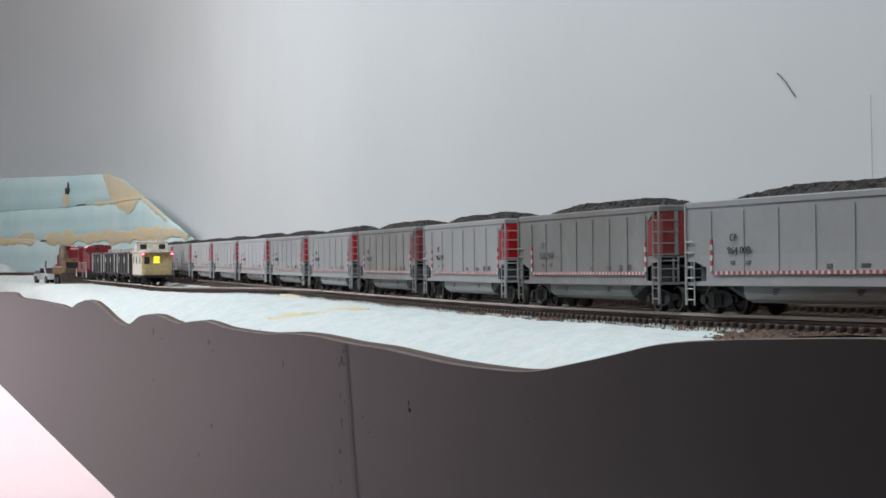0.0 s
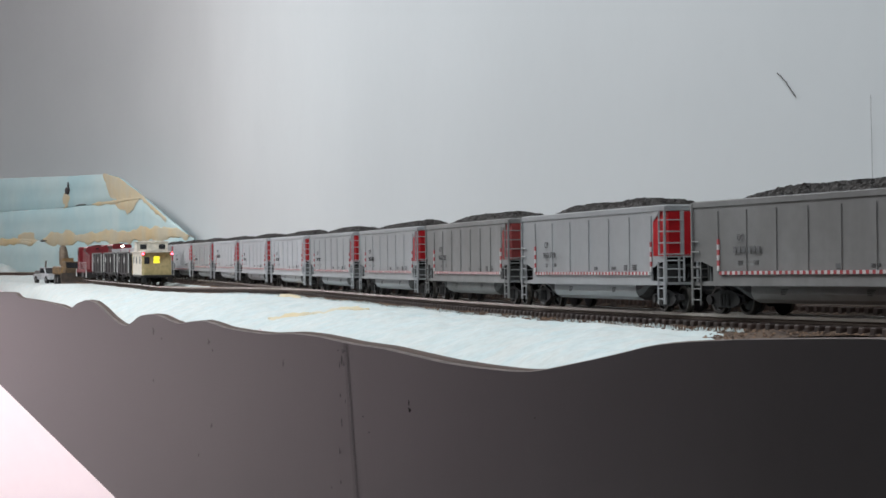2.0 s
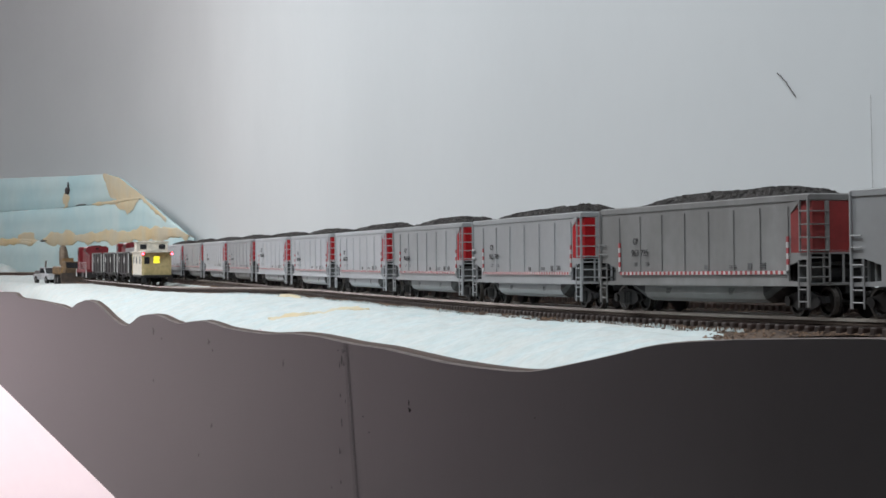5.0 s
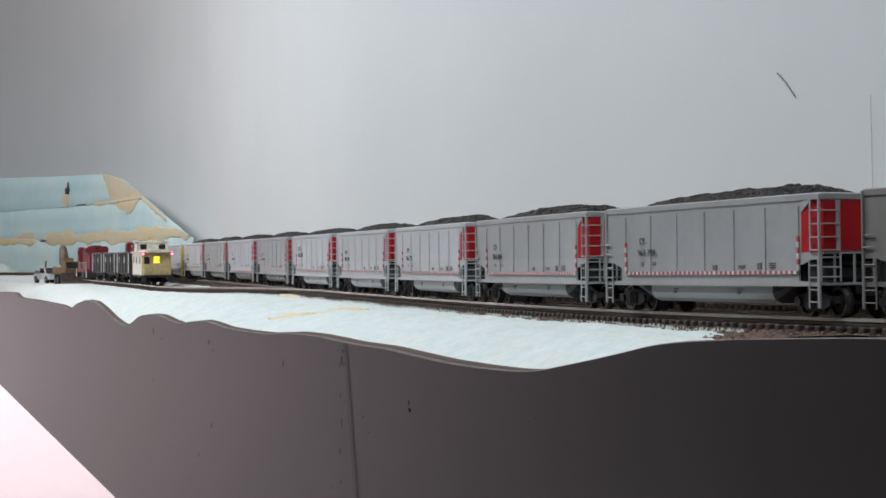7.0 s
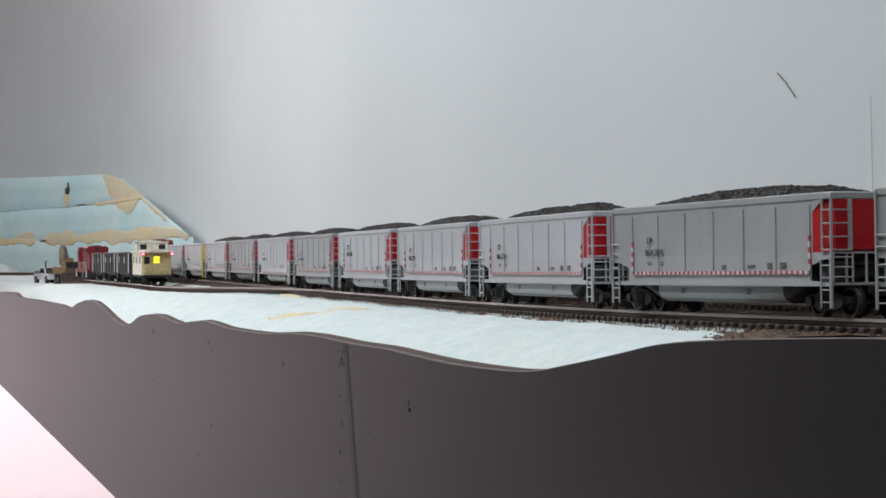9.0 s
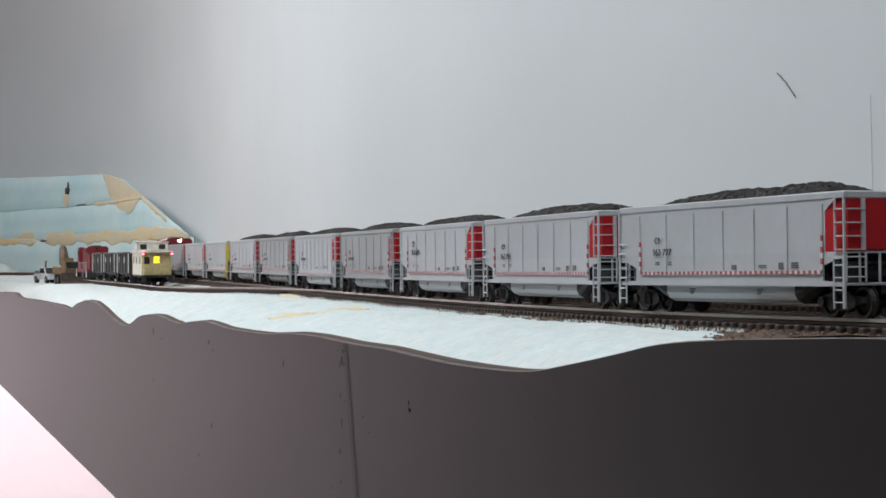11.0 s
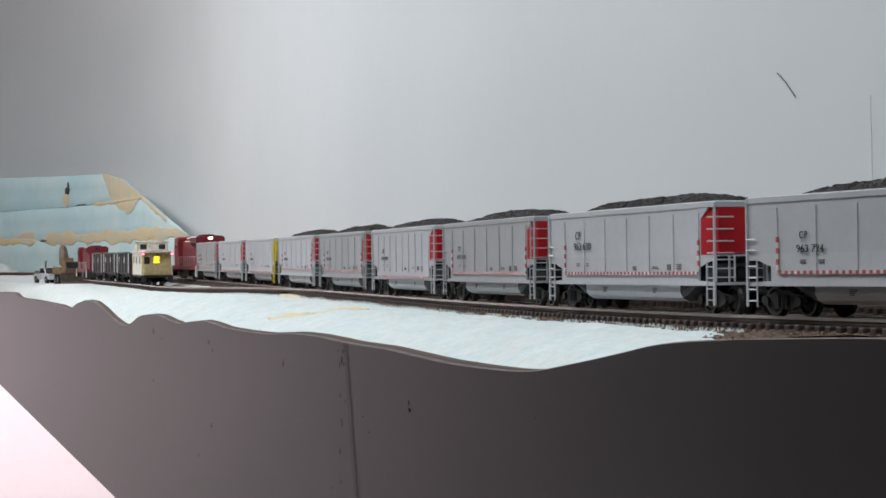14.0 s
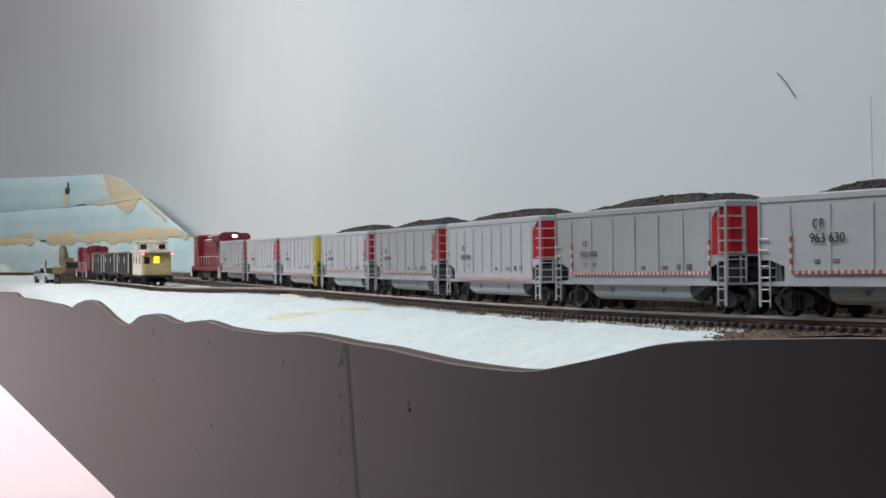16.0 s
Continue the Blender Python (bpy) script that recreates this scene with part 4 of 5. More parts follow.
    for e in (-1, 1):
        bm = bmesh.new()
        box(bm, (min(e * 0.122, e * 0.1255), -0.017, 0.003), (max(e * 0.122, e * 0.1255), 0.017, 0.0125), 0.0006)
        part("pilot", bm, M_BLACK, root)
        bm = bmesh.new()
        box(bm, (min(e * 0.1255, e * 0.131), -0.0012, 0.0075), (max(e * 0.1255, e * 0.131), 0.0012, 0.0098), 0.0003)
        part("coupler", bm, M_BLACK, root)
    bm = bmesh.new()
    box(bm, (0.115, -0.0055, 0.0470), (0.1162, 0.0055, 0.0512), 0.0004)
    part("headlight_housing", bm, M_LRED, root)
    for y in (-0.0012, 0.0012):
        bm = bmesh.new()
        rod(bm, (0.1160, y, 0.0492), (0.1172, y, 0.0492), 0.0011, 14)
        part("headlight", bm, M_HEAD if lit else M_GLASS, root, "bright white headlight" if lit else "")
    build_engine_truck(root, -0.074)
    build_engine_truck(root, 0.074)
    return root


ENGINE = build_engine("red diesel locomotive with a lit headlight pushing the coal train", True)
OTHERS = [(ENGINE, TAIL - 0.0165 - 0.118, 0.148)]

# ---- the parked work train on the siding ----
def park(thing, s, base):
    thing.matrix_basis = ride(siding, s, base)


parked = build_engine("red diesel locomotive standing with the work train", False)
park(parked, -2.475, 0.148)

# End cream has the yellow glow from inside put into its colour.
M_CREAM = mat("caboose_glow_tinted_cream", (0.70, 0.58, 0.30), 0.55, colour2=(0.55, 0.44, 0.22), grain=240, stain=40)
M_CREAMW = mat("caboose_white_paint", (0.80, 0.76, 0.68), 0.55, colour2=(0.74, 0.70, 0.60), grain=240, stain=40)


def build_caboose():
    root = empty("caboose")
    tagged(root, "cream caboose with cupola, red markers and a lit window", "caboose")
    bm = bmesh.new()
    box(bm, (-0.046, -0.0178, 0.0125), (0.050, 0.0178, 0.0400), 0.0004)
    for f in bm.faces:
        if f.calc_center_median().x > 0.0495:
            f.material_index = 1
    part("body", bm, [M_CREAMW, M_CREAM], root)
    bm = bmesh.new()
    prism(bm, [(-0.0190, 0.0398), (-0.0190, 0.0408), (-0.012, 0.0424), (0.0, 0.0430), (0.012, 0.0424), (0.0190, 0.0408), (0.0190, 0.0398)], -0.058, 0.060, "x")
    part("roof", bm, M_CREAMW, root)
    bm = bmesh.new()
    box(bm, (-0.016, -0.0190, 0.0400), (0.014, 0.0190, 0.0525), 0.0006)
    cupola = part("cupola", bm, M_CREAMW, root)
    bm = bmesh.new()
    prism(bm, [(-0.0205, 0.0524), (-0.0205, 0.0532), (0.0, 0.0552), (0.0205, 0.0532), (0.0205, 0.0524)], -0.018, 0.016, "x")
    part("cupola_roof", bm, M_CREAMW, cupola)
    for y in (-0.0155, 0.0075):
        for x in (0.0138, -0.0162):
            bm = bmesh.new()
            box(bm, (x, y, 0.0440), (x + 0.0006, y + 0.0080, 0.0500), 0.0002)
            part("cupola_window", bm, M_GLASS, cupola)
    # end door with a lit window, and side windows
    bm = bmesh.new()
    box(bm, (0.0500, -0.0050, 0.0130), (0.0508, 0.0050, 0.0370), 0.0002)
    door = part("end_door", bm, M_CREAM, root)
    bm = bmesh.new()
    box(bm, (0.0507, -0.0035, 0.0270), (0.0513, 0.0035, 0.0350), 0.0002)
    part("lit_window", bm, M_LIT, door, "glowing yellow door window")
    bm = bmesh.new()
    box(bm, (0.0512, -0.0036, 0.0303), (0.0516, 0.0036, 0.0310))
    part("window_bar", bm, M_BLACK, door)
    for y in (-0.0145,):
        bm = bmesh.new()
        box(bm, (0.0499, y, 0.0260), (0.0505, y + 0.006, 0.0345), 0.0002)
        part("end_window", bm, M_GLASS, root)
    for x in (-0.038, -0.008, 0.028):
        for side in (-1, 1):
            bm = bmesh.new()
            box(bm, (x, side * 0.0178 - 0.0003, 0.0262), (x + 0.0085, side * 0.0178 + 0.0003, 0.0350), 0.0002)
            part("side_window", bm, M_GLASS, root)
    # platform, rails, steps
    bm = bmesh.new()
    box(bm, (-0.058, -0.0170, 0.0100), (0.060, 0.0170, 0.0124), 0.0003)
    part("floor_frame", bm, M_BLACK, root)
    for e in (-1, 1):
        bm = bmesh.new()
        for y in (-0.0165, -0.0085, -0.003, 0.003, 0.0085, 0.0165):
            rod(bm, (e * 0.0585, y, 0.012), (e * 0.0585, y, 0.0245 if abs(y) < 0.016 else 0.0400), 0.0004, 5)
        rod(bm, (e * 0.0585, -0.0165, 0.0245), (e * 0.0585, 0.0165, 0.0245), 0.0004, 5)
        part("end_railing", bm, M_CREAM, root)
        for side in (-1, 1):
            bm = bmesh.new()
            for i in range(3):
                box(bm, (e * 0.0545 - 0.0035, side * 0.0160 - 0.0025, 0.0035 + i * 0.003), (e * 0.0545 + 0.0035, side * 0.0160 + 0.0025, 0.0040 + i * 0.003))
            box(bm, (e * 0.0545 - 0.0039, side * 0.0160 - 0.0027, 0.0035), (e * 0.0545 - 0.0034, side * 0.0160 + 0.0027, 0.0115))
            box(bm, (e * 0.0545 + 0.0034, side * 0.0160 - 0.0027, 0.0035), (e * 0.0545 + 0.0039, side * 0.0160 + 0.0027, 0.0115))
            part("end_steps", bm, M_BLACK, root)
    for side in (-1, 1):
        bm = bmesh.new()
        box(bm, (0.0580, side * 0.0172 - 0.0016, 0.0365), (0.0612, side * 0.0172 + 0.0016, 0.0398), 0.0004)
        lamp = part("marker_lamp", bm, M_BLACK, root)
        bm = bmesh.new()
        rod(bm, (0.0611, side * 0.0172, 0.0381), (0.0620, side * 0.0172, 0.0381), 0.0013, 12)
        part("marker_lens", bm, M_MARK, lamp, "glowing red lens")
    bm = bmesh.new()
    rod(bm, (-0.030, 0.008, 0.0425), (-0.030, 0.008, 0.0490), 0.0012, 10)
    part("stove_pipe", bm, M_BLACK, root)
    build_truck(root, -0.036)
    build_truck(root, 0.036)
    return root


park(build_caboose(), -1.755, 0.072)

M_HOPPER = mat("black_hopper_paint", (0.030, 0.029, 0.031), 0.6, colour2=(0.045, 0.04, 0.04), grain=240, stain=50)
M_FADED = mat("faded_grey_paint", (0.16, 0.155, 0.155), 0.7, grain=240, stain=60)


def build_hopper():
    """A short open hopper: side sheets with ribs, slope sheets seen through the open ends."""
    root = empty("hopper_car")
    tagged(root, "black open hopper car with pale ribs and bare slope sheets", "hopper car", group="hopper cars of the parked train")
    L, h = 0.060, 0.0172
    for side in (-1, 1):
        bm = bmesh.new()
        y0, y1 = sorted((side * (h - 0.0008), side * h))
        prism(bm, [(-L, 0.0150), (-L, 0.0410), (L, 0.0410), (L, 0.0150), (0.030, 0.0120), (-0.030, 0.0120)], y0, y1, "y")
        part("side_sheet", bm, M_HOPPER, root)
        bm = bmesh.new()
        box(bm, (-L - 0.001, min(side * h, side * (h + 0.0012)), 0.0395), (L + 0.001, max(side * h, side * (h + 0.0012)), 0.0415), 0.0003)
        part("top_chord", bm, M_FADED, root)
        for x in np.linspace(-L + 0.0006, L - 0.0006, 5):
            bm = bmesh.new()
            box(bm, (x - 0.0007, min(side * h, side * (h + 0.0012)), 0.0140), (x + 0.0007, max(side * h, side * (h + 0.0012)), 0.0395), 0.0002)
            part("rib", bm, M_WHITE if abs(x) > 0.04 else M_HOPPER, root, "pale rubbed rib")
        for x in (-0.040, 0.012):
            bm = bmesh.new()
            rod(bm, (x, side * (h + 0.0001), 0.031), (x, side * (h + 0.0004), 0.031), 0.0042, 16)
            part("round_mark", bm, M_WHITE, root, "round white mark")
    for e in (-1, 1):
        bm = bmesh.new()
        prism(bm, [(e * (L - 0.003), 0.0385), (e * (L - 0.003), 0.0375), (e * 0.022, 0.0095), (e * 0.020, 0.0100)], -h + 0.001, h - 0.001, "y")
        part("slope_sheet", bm, M_FADED, root)
        for i in range(3):
            bm = bmesh.new()
            x, z = e * (L - 0.0065 - i * 0.0085), 0.0335 - i * 0.0067
            box(bm, (min(x, x + e * 0.004), -h + 0.002, z - 0.0018), (max(x, x + e * 0.004), h - 0.002, z + 0.0012), 0.0003)
            part("cross_beam", bm, M_FADED, root)
        bm = bmesh.new()
        box(bm, (min(e * 0.056, e * 0.066), -h, 0.0100), (max(e * 0.056, e * 0.066), h, 0.0130), 0.0003)
        box(bm, (min(e * 0.066, e * 0.071), -0.0012, 0.0075), (max(e * 0.066, e * 0.071), 0.0012, 0.0098))
        part("end_sill", bm, M_HOPPER, root)
        for y in (-h + 0.001, h - 0.001):
            bm = bmesh.new()
            rod(bm, (e * (L + 0.004), y, 0.013), (e * (L - 0.001), y, 0.0400), 0.0009, 5)
            part("corner_post", bm, M_HOPPER, root)
    bm = bmesh.new()
    box(bm, (-0.060, -0.003, 0.0085), (0.060, 0.003, 0.0115))
    part("centre_sill", bm, M_BLACK, root)
    build_truck(root, -0.042)
    build_truck(root, 0.042)
    return root


hopper = build_hopper()
for s in (-1.905, -2.052):
    h = hopper if s == -1.905 else copy_thing(hopper, Matrix())
    park(h, s, 0.084)
third = copy_thing(hopper, Matrix())
park(third, -2.199, 0.084)

# ---- vehicles beside the siding ----
M_OCHRE = mat("worn_ochre_paint", (0.24, 0.145, 0.055), 0.7, colour2=(0.10, 0.07, 0.045), grain=300, stain=80)
M_DIRT = mat("muddy_steel", (0.12, 0.09, 0.07), 0.8, colour2=(0.06, 0.05, 0.045), grain=300, stain=90)
M_BOOM = mat("dusty_boom_paint", (0.24, 0.19, 0.14), 0.8, colour2=(0.13, 0.10, 0.08), grain=300, stain=90)
M_RUBBER = mat("black_rubber", (0.02, 0.02, 0.02), 0.85, grain=300, stain=80)
M_PICK = mat("white_truck_paint", (0.56, 0.58, 0.61), 0.4, colour2=(0.34, 0.35, 0.37), grain=200, stain=60)


def put_wheels(root, spots, r, w):
    for x, y in spots:
        bm = bmesh.new()
        rod(bm, (x, y - w / 2, r), (x, y + w / 2, r), r, 16)
        tyre = part("tyre", bm, M_RUBBER, root)
        bm = bmesh.new()
        rod(bm, (x, y - w / 2 - 0.0002, r), (x, y + w / 2 + 0.0002, r), r * 0.5, 12)
        part("rim", bm, M_FADED, tyre)


def build_pickup():
    root = empty("pickup_truck")
    tagged(root, "white pickup truck standing on the foam ground", "truck")
    bm = bmesh.new()
    prism(bm, [(-0.030, 0.0050), (-0.030, 0.0120), (-0.006, 0.0124), (0.012, 0.0124), (0.028, 0.0112), (0.030, 0.0090), (0.030, 0.0050)], -0.0110, 0.0110, "y")
    bmesh.ops.bevel(bm, geom=list(bm.edges), offset=0.0006, segments=1, affect="EDGES")
    part("body", bm, M_PICK, root)
    bm = bmesh.new()
    prism(bm, [(-0.010, 0.0120), (-0.008, 0.0205), (0.008, 0.0205), (0.014, 0.0120)], -0.0100, 0.0100, "y")
    bmesh.ops.bevel(bm, geom=list(bm.edges), offset=0.0006, segments=1, affect="EDGES")
    cab = part("cab", bm, M_PICK, root)
    for side in (-1, 1):
        bm = bmesh.new()
        prism(bm, [(-0.007, 0.0133), (-0.006, 0.0192), (0.0068, 0.0192), (0.0110, 0.0133)], *sorted((side * 0.0098, side * 0.0103)), "y")
        part("side_window", bm, M_GLASS, cab)
    bm = bmesh.new()
    prism(bm, [(0.0085, 0.0197), (0.0090, 0.0197), (0.0138, 0.0128), (0.0128, 0.0128)], -0.0088, 0.0088, "y")
    part("windscreen", bm, M_GLASS, cab)
    bm = bmesh.new()
    box(bm, (-0.029, -0.0095, 0.0120), (-0.011, 0.0095, 0.0165), 0.0008)
    part("tool_box", bm, M_FADED, root)
    bm = bmesh.new()
    rod(bm, (-0.015, 0.0, 0.0165), (-0.018, 0.002, 0.0290), 0.0012, 6)
    part("light_mast", bm, M_DIRT, root)
    put_wheels(root, [(x, y) for x in (-0.019, 0.019) for y in (-0.0100, 0.0100)], 0.0048, 0.0034)
    return root


def build_loader():
    root = empty("crane_truck")
    tagged(root, "dirty ochre crane truck with a raised grey boom", "truck")
    bm = bmesh.new()
    box(bm, (-0.034, -0.0130, 0.0080), (0.034, 0.0130, 0.0120), 0.0006)
    part("chassis", bm, M_DIRT, root)
    bm = bmesh.new()
    box(bm, (-0.032, -0.0160, 0.0120), (0.020, 0.0160, 0.0215), 0.0012)
    part("deck_body", bm, M_OCHRE, root)
    bm = bmesh.new()
    prism(bm, [(0.016, 0.0120), (0.016, 0.0270), (0.028, 0.0270), (0.034, 0.0190), (0.034, 0.0120)], -0.0150, 0.0150, "y")
    bmesh.ops.bevel(bm, geom=list(bm.edges), offset=0.0008, segments=1, affect="EDGES")
    cab = part("cab", bm, M_OCHRE, root)
    bm = bmesh.new()
    prism(bm, [(0.0284, 0.0262), (0.0288, 0.0262), (0.0338, 0.0196), (0.0330, 0.0196)], -0.0130, 0.0130, "y")
    part("windscreen", bm, M_GLASS, cab)
    bm = bmesh.new()
    rod(bm, (-0.010, 0.002, 0.0215), (-0.010, 0.002, 0.0270), 0.0085, 14)
    part("turntable", bm, M_DIRT, root)
    for a, b, r in (((-0.010, -0.006, 0.024), (-0.012, -0.007, 0.039), 0.0062), ((-0.012, -0.007, 0.039), (-0.004, -0.009, 0.043), 0.0046), ((-0.004, -0.009, 0.043), (0.002, -0.010, 0.028), 0.0042)):
        bm = bmesh.new()
        rod(bm, a, b, r, 8, r * 0.8)
        part("boom", bm, M_BOOM, root)
    bm = bmesh.new()
    prism(bm, [(0.000, 0.0215), (0.001, 0.0300), (0.010, 0.0310), (0.012, 0.0215)], -0.0130, 0.000, "y")
    part("operator_seat", bm, M_OCHRE, root)
    bm = bmesh.new()
    prism(bm, [(0.0345, 0.0010), (0.0345, 0.0130), (0.0375, 0.0140), (0.0370, 0.0040), (0.0450, 0.0015), (0.0450, 0.0005)], -0.0200, 0.0200, "y")
    part("front_blade", bm, M_DIRT, root)
    put_wheels(root, [(x, y) for x in (-0.022, -0.008, 0.022) for y in (-0.0125, 0.0125)], 0.0058, 0.0046)
    return root


def ground_height(x, y):
    s = main_s_at(y)
    for _ in range(6):
        px, py, pz, dx, dy = along(s)
        s += (x - px) * dx + (y - py) * dy
    px, py, pz, dx, dy = along(s)
    lat = (x - px) * dy - (y - py) * dx
    return ground_z(s, lat)[2]


def stand(thing, x, y, turn, size=1.0):
    thing.matrix_basis = pose(x, y, ground_height(x, y) - 0.0004, 0, 0, turn) @ Matrix.Scale(size, 4)


stand(build_loader(), -0.648, 3.14, -66, 1.5)
stand(build_pickup(), -0.735, 3.36, -58, 1.45)


# ---- a carved foam boulder at the far end ----
def build_boulder():
    rows = []
    n = 40
    for i in range(17):
        v = i / 16
        r = []
        for j in range(n + 1):
            a = 2 * math.pi * j / n
            rr = (1 - v ** 1.6) * (1 + 0.16 * noise.noise((2 * math.cos(a), 2 * math.sin(a), v * 2)))
            r.append((-0.968 + 0.078 * rr * math.cos(a), 3.95 + 0.055 * rr * math.sin(a), Z0 - 0.036 + 0.054 * v + 0.004 * noise.noise((8 * math.cos(a) * rr, 8 * math.sin(a) * rr, 4))))
        rows.append(r)
    ob = grid_mesh("foam_boulder", rows, M_FOAM)
    tagged(ob, "smooth white and pale blue carved foam mound", "mound")


build_boulder()


# ---- small things on the backdrop ----
def wall_point(s, z):
    x, y, _, dx, dy = along(s, -0.1142)
    return (x, y, Z0 + z)


def build_wire():
    cu = bpy.data.curves.new("loose_wire", "CURVE")
    cu.dimensions, cu.bevel_depth, cu.bevel_resolution = "3D", 0.00024, 2
    sp = cu.splines.new("POLY")
    pts = [(-0.3335, 0.1138), (-0.3300, 0.1122), (-0.3277, 0.1109), (-0.3262, 0.1098), (-0.3232, 0.1082), (-0.3182, 0.1041), (-0.3133, 0.1003)]
    sp.points.add(len(pts) - 1)
    for p, (s, z) in zip(sp.points, pts):
        p.co = (*wall_point(s, z), 1)
    ob = new("loose_wire", cu)
    me = bpy.data.meshes.new_from_object(ob.evaluated_get(bpy.context.evaluated_depsgraph_get()))
    bpy.data.objects.remove(ob)
    me.materials.clear()
    me.materials.append(M_INK)
    ob = new("loose_wire", me)
    tagged(ob, "short bent dark wire poking out of the backdrop", "wire")


build_wire()


def build_hairline():
    bm = bmesh.new()
    rod(bm, wall_point(-0.2391, 0.095), wall_point(-0.2378, 0.045), 0.00009, 4)
    ob = part("hairline_crack", bm, M_FADED)
    tagged(ob, "thin grey hairline crack in the backdrop paint", "crack")


build_hairline()


# ---- frayed foam tufts along the ballast edge ----
def build_tufts():
    rnd = random.Random(12)
    items = []
    for _ in range(2000):
        s = rnd.uniform(-1.25, -0.12)
        if noise.noise((s * 40, 0, 0)) < -0.25:
            continue
        lat = siding_lat(s) + 0.0168 + abs(rnd.gauss(0, 0.0012))
        x, y, z = ground_z(s, lat)
        w, h = rnd.uniform(0.0005, 0.0012), rnd.uniform(0.0005, 0.0017) * (0.6 + 0.8 * max(0.0, noise.noise((s * 25, 4, 0)) + 0.3))
        a = rnd.uniform(0, math.pi)
        c, d = math.cos(a) * w, math.sin(a) * w
        lx, ly = rnd.uniform(-0.0006, 0.0006), rnd.uniform(-0.0006, 0.0006)
        vs = [(x - c, y - d, z - 0.001), (x + c, y + d, z - 0.001), (x - d, y + c, z - 0.001), (x + lx, y + ly, z + h)]
        items.append((vs, ((0, 1, 3), (1, 2, 3), (2, 0, 3), (0, 2, 1))))
    ob = loose_verts("foam_tufts", items, M_FOAM, None)
    tagged(ob, "frayed pale foam slivers along the ballast edge", "foam")


build_tufts()


# ---- smears of yellow glue on the foam ground ----
def ground_smear(s0, s1, u0, u1, seed):
    rows = []
    for i in range(50):
        s = s0 + (s1 - s0) * i / 49
        edge = edge_lat(s)
        foot = siding_lat(s) + 0.0165
        r = []
        w = math.sin(math.pi * i / 49) * (0.6 + 0.6 * noise.noise((s * 30, seed, 0)))
        for j in range(9):
            u = u0 + (u1 - u0) * (i / 49) + (j / 8 - 0.5) * 0.24 * max(0.02, w) * (1 + 0.7 * noise.noise((s * 90, j, seed)))
            p = ground_z(s, foot + (edge - foot) * u)
            r.append((p[0], p[1], p[2] + 0.0014 * math.sin(math.pi * j / 8) * (1 + 0.8 * noise.noise((s * 200, j, seed))) - 0.0001))
        rows.append(r)
    ob = grid_mesh("foam_glue_streak", rows, M_GLUE)
    tagged(ob, "dried yellow glue streak on the foam ground", "glue streak")


ground_smear(-0.66, -0.74, 0.55, 0.76, 1)
ground_smear(-0.60, -0.68, 0.28, 0.58, 2)
ground_smear(-0.92, -1.01, 0.06, 0.03, 3)


# ---- knocks and smudges on the fascia ----
M_SMUDGE = mat("fascia_smudge", (0.005, 0.005, 0.0055), 0.45, grain=200, stain=100, spec=0.42)


def fascia_mark(y, drop, w, h, label):
    bm = bmesh.new()
    rnd = random.Random(int(y * 1000))
    c = bm.verts.new((fascia_x(y) - 0.0003, y, Z0 - drop))
    ring = []
    for i in range(10):
        a = 2 * math.pi * i / 10
        q = rnd.uniform(0.25, 1.25)
        yy = y + w * q * math.cos(a)
        ring.append(bm.verts.new((fascia_x(yy) - 0.0001, yy, Z0 - drop + h * q * math.sin(a))))
    for i in range(10):
        bm.faces.new((c, ring[i], ring[(i + 1) % 10]))
    ob = part("paint_chip", bm, M_CHIP if y < 0.93 and drop > 0.04 else M_SMUDGE)
    tagged(ob, label, "chip")


for y, drop, w, h in ((0.821, 0.0468, 0.0018, 0.001), (0.938, 0.0258, 0.004, 0.0009), (0.936, 0.0328, 0.0009, 0.0013), (1.076, 0.0396, 0.0011, 0.0018), (0.944, 0.0948, 0.0008, 0.0011),
                      (0.941, 0.0304, 0.0014, 0.0019), (0.945, 0.0336, 0.0007, 0.0016), (0.934, 0.0516, 0.0006, 0.0014), (0.941, 0.0644, 0.0007, 0.001), (0.822, 0.044, 0.0006, 0.0018),
                      (1.578, 0.0396, 0.0039, 0.0027), (1.534, 0.0446, 0.0027, 0.0012), (1.316, 0.0379, 0.0037, 0.0023), (1.301, 0.0429, 0.0023, 0.001), (1.308, 0.0982, 0.0028, 0.002),
                      (1.361, 0.1252, 0.0015, 0.0013), (1.58, 0.0832, 0.0022, 0.0015), (2.83, 0.1437, 0.003, 0.0016), (0.944, 0.0493, 0.001, 0.0011), (0.942, 0.0624, 0.001, 0.0013),
                      (0.946, 0.0791, 0.001, 0.0015), (0.963, 0.0999, 0.0014, 0.0009), (0.889, 0.0636, 0.0006, 0.0007), (0.9, 0.0567, 0.001, 0.0003), (0.948, 0.0258, 0.0013, 0.0005),
                      (0.665, 0.037, 0.0007, 0.0004)):
    fascia_mark(y, drop, 1.5 * w, 1.3 * h, "small dark chip in the fascia paint")

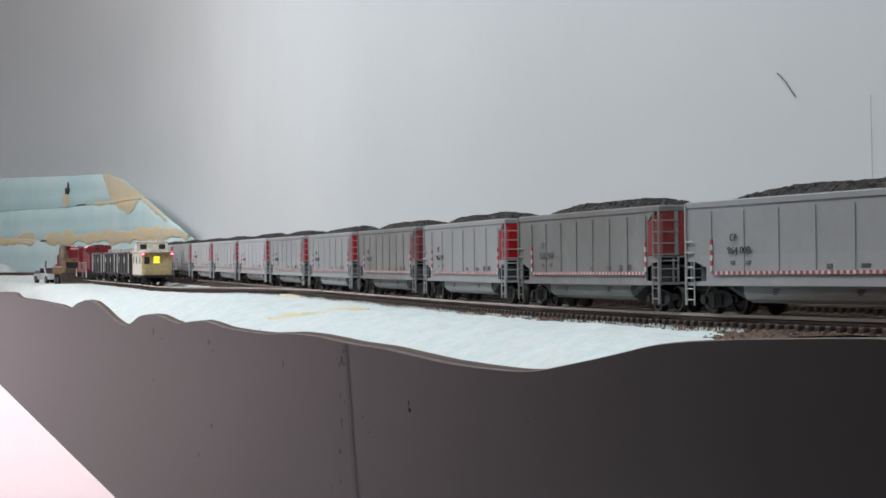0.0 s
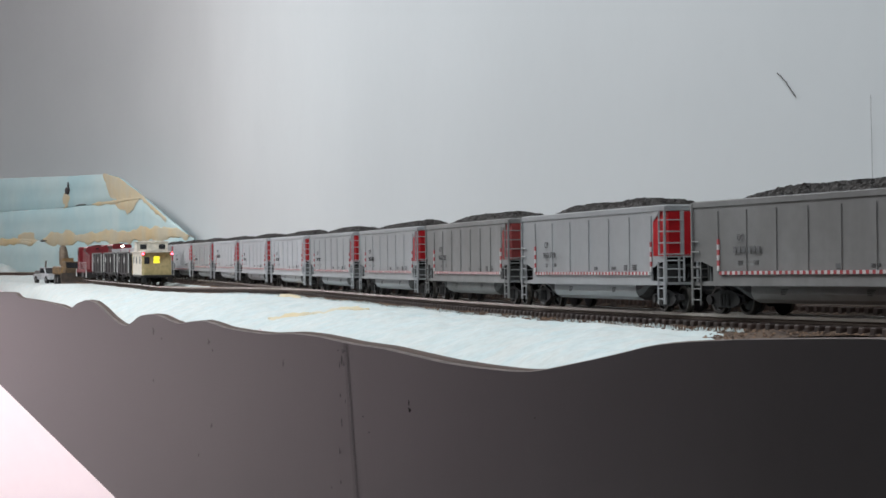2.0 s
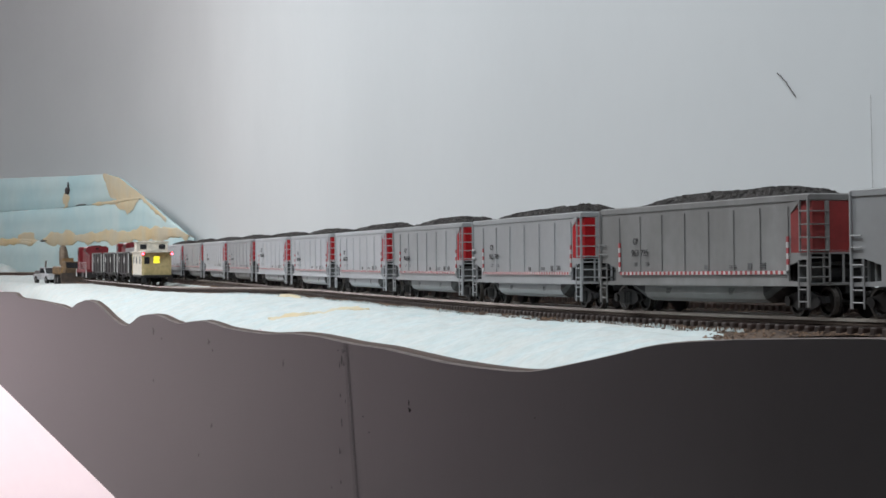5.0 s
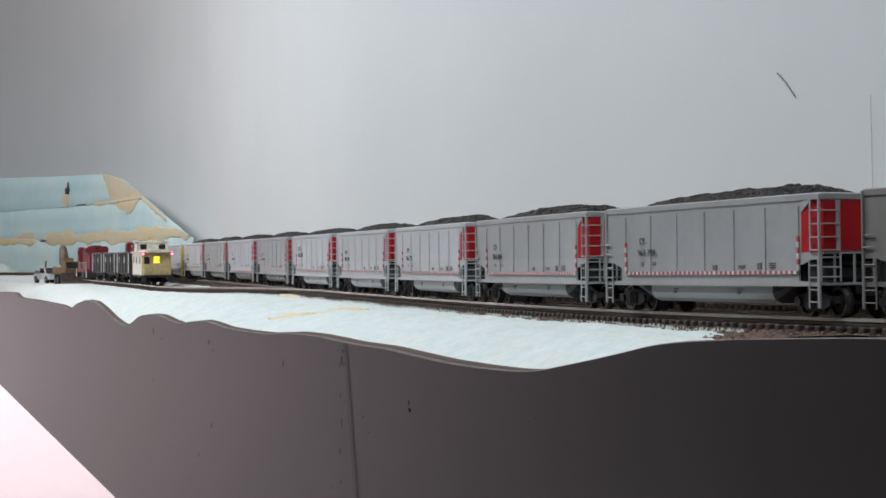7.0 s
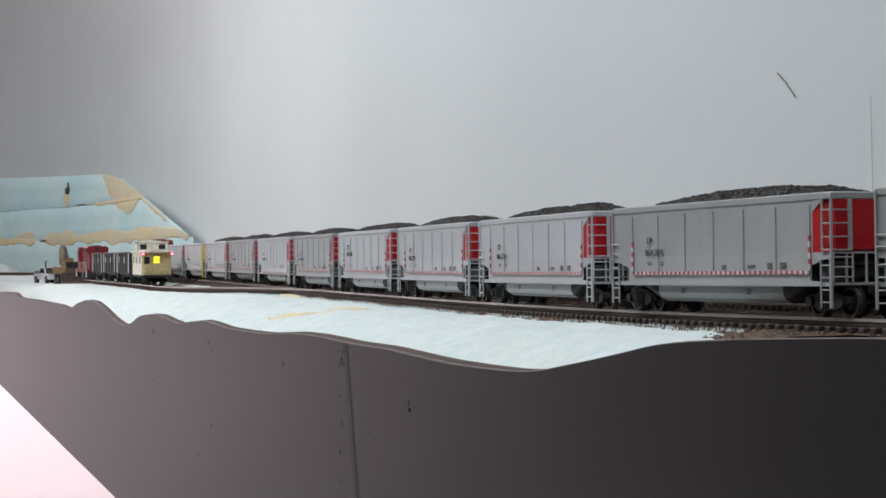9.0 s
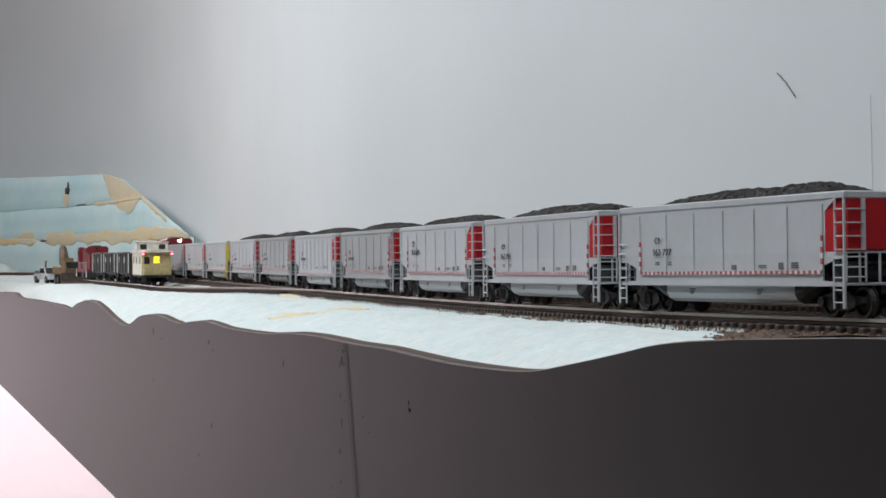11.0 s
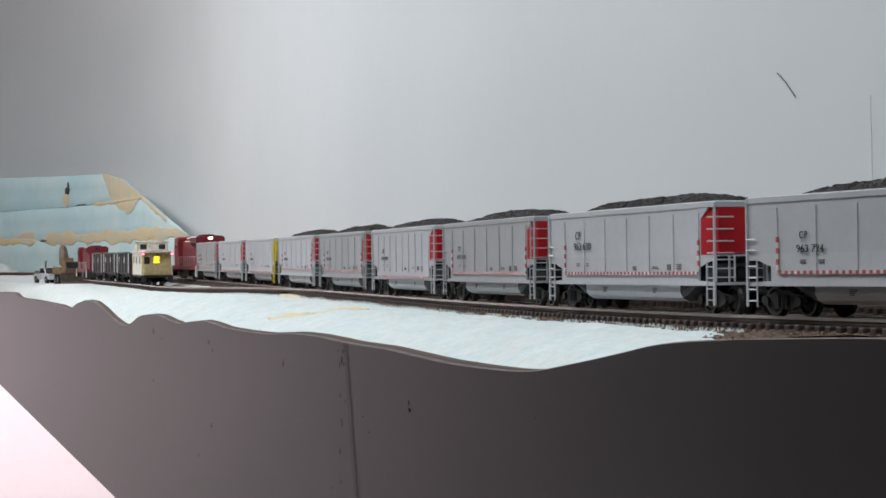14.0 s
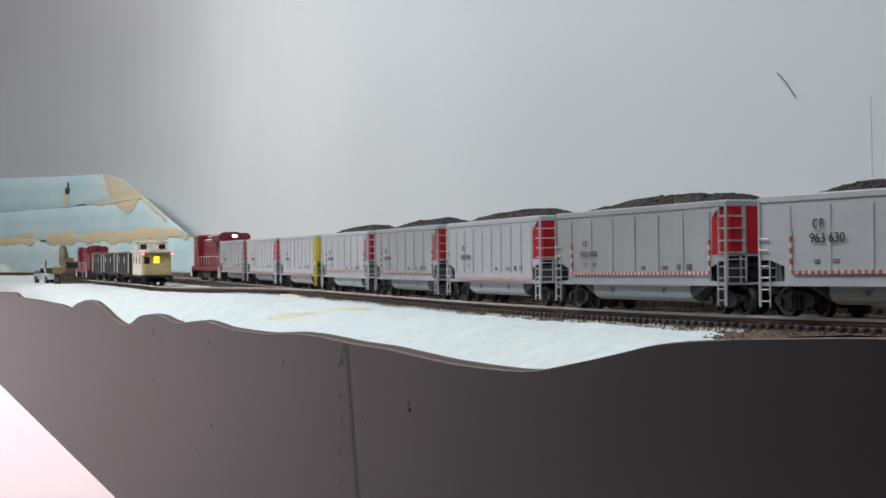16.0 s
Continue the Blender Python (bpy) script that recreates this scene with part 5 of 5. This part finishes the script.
# ---- ties and ballast stones ----
lay_ties(MAIN, along, 0.30, -4.4, (-0.02, -1.60))
lay_ties(SIDE, siding, -1.02, -2.6, (0, 0))
lay_ties(REAR, rear_place, 0.30, -2.2, (0, 0))
scatter_stones(MAIN, along, 0.05, -1.5, 5200, 21)
scatter_stones(SIDE, siding, -1.0, -2.6, 1200, 22)


def scatter_gravel():
    """Brown ballast spilled in the wedge between the near track and the fascia."""
    rnd = random.Random(41)
    items = []
    for _ in range(5200):
        s = rnd.uniform(-0.42, 0.16)
        edge = edge_lat(s)
        lat = 0.0166 + (edge - 0.0166) * rnd.random() ** 1.3
        x, y, z = ground_z(s, lat)
        if x < 0.150 * y + 0.006 * noise.noise((x * 50, y * 50, 0)) and lat > 0.0195:
            continue
        r = rnd.uniform(0.0003, 0.0010)
        vs = []
        for d in ((1, 0, 0), (-1, 0, 0), (0, 1, 0), (0, -1, 0), (0, 0, 1), (0, 0, -1)):
            k = r * rnd.uniform(0.6, 1.3)
            vs.append((x + d[0] * k + rnd.uniform(-0.2, 0.2) * r, y + d[1] * k, z + d[2] * k * 0.8))
        items.append((vs, ((0, 2, 4), (2, 1, 4), (1, 3, 4), (3, 0, 4), (2, 0, 5), (1, 2, 5), (3, 1, 5), (0, 3, 5))))
    ob = loose_verts("spilled_gravel", items, M_STONE, None)
    tagged(ob, "brown ballast gravel spilled beside the near track", "gravel")


scatter_gravel()


# ---- motion ----
def travel(t):
    u = t / 16.0
    return 0.0957 * t + 0.015 * u ** 2


def motions():
    times = [0.5 * i for i in range(33)]
    for thing, s, base in [(c, s, 2 * TRUCK_X) for c, s, k in MOVERS] + [(c, s, 2 * TRUCK_X) for c, s in COALS] + OTHERS:
        walk(thing, [(t, ride(along, s + travel(t), base)) for t in times])
    for thing, s, base in [(c, s, 2 * TRUCK_X) for c, s, k in MOVERS] + OTHERS:
        for ob in thing.children_recursive:
            if ob.name.split(".")[0] == "wheelset":
                x, z = ob.location.x, ob.location.z
                walk(ob, [(0.08 * i, pose(x, 0, z, 0, math.degrees(travel(0.08 * i) / WHEEL_R), 0)) for i in range(201)])


motions()
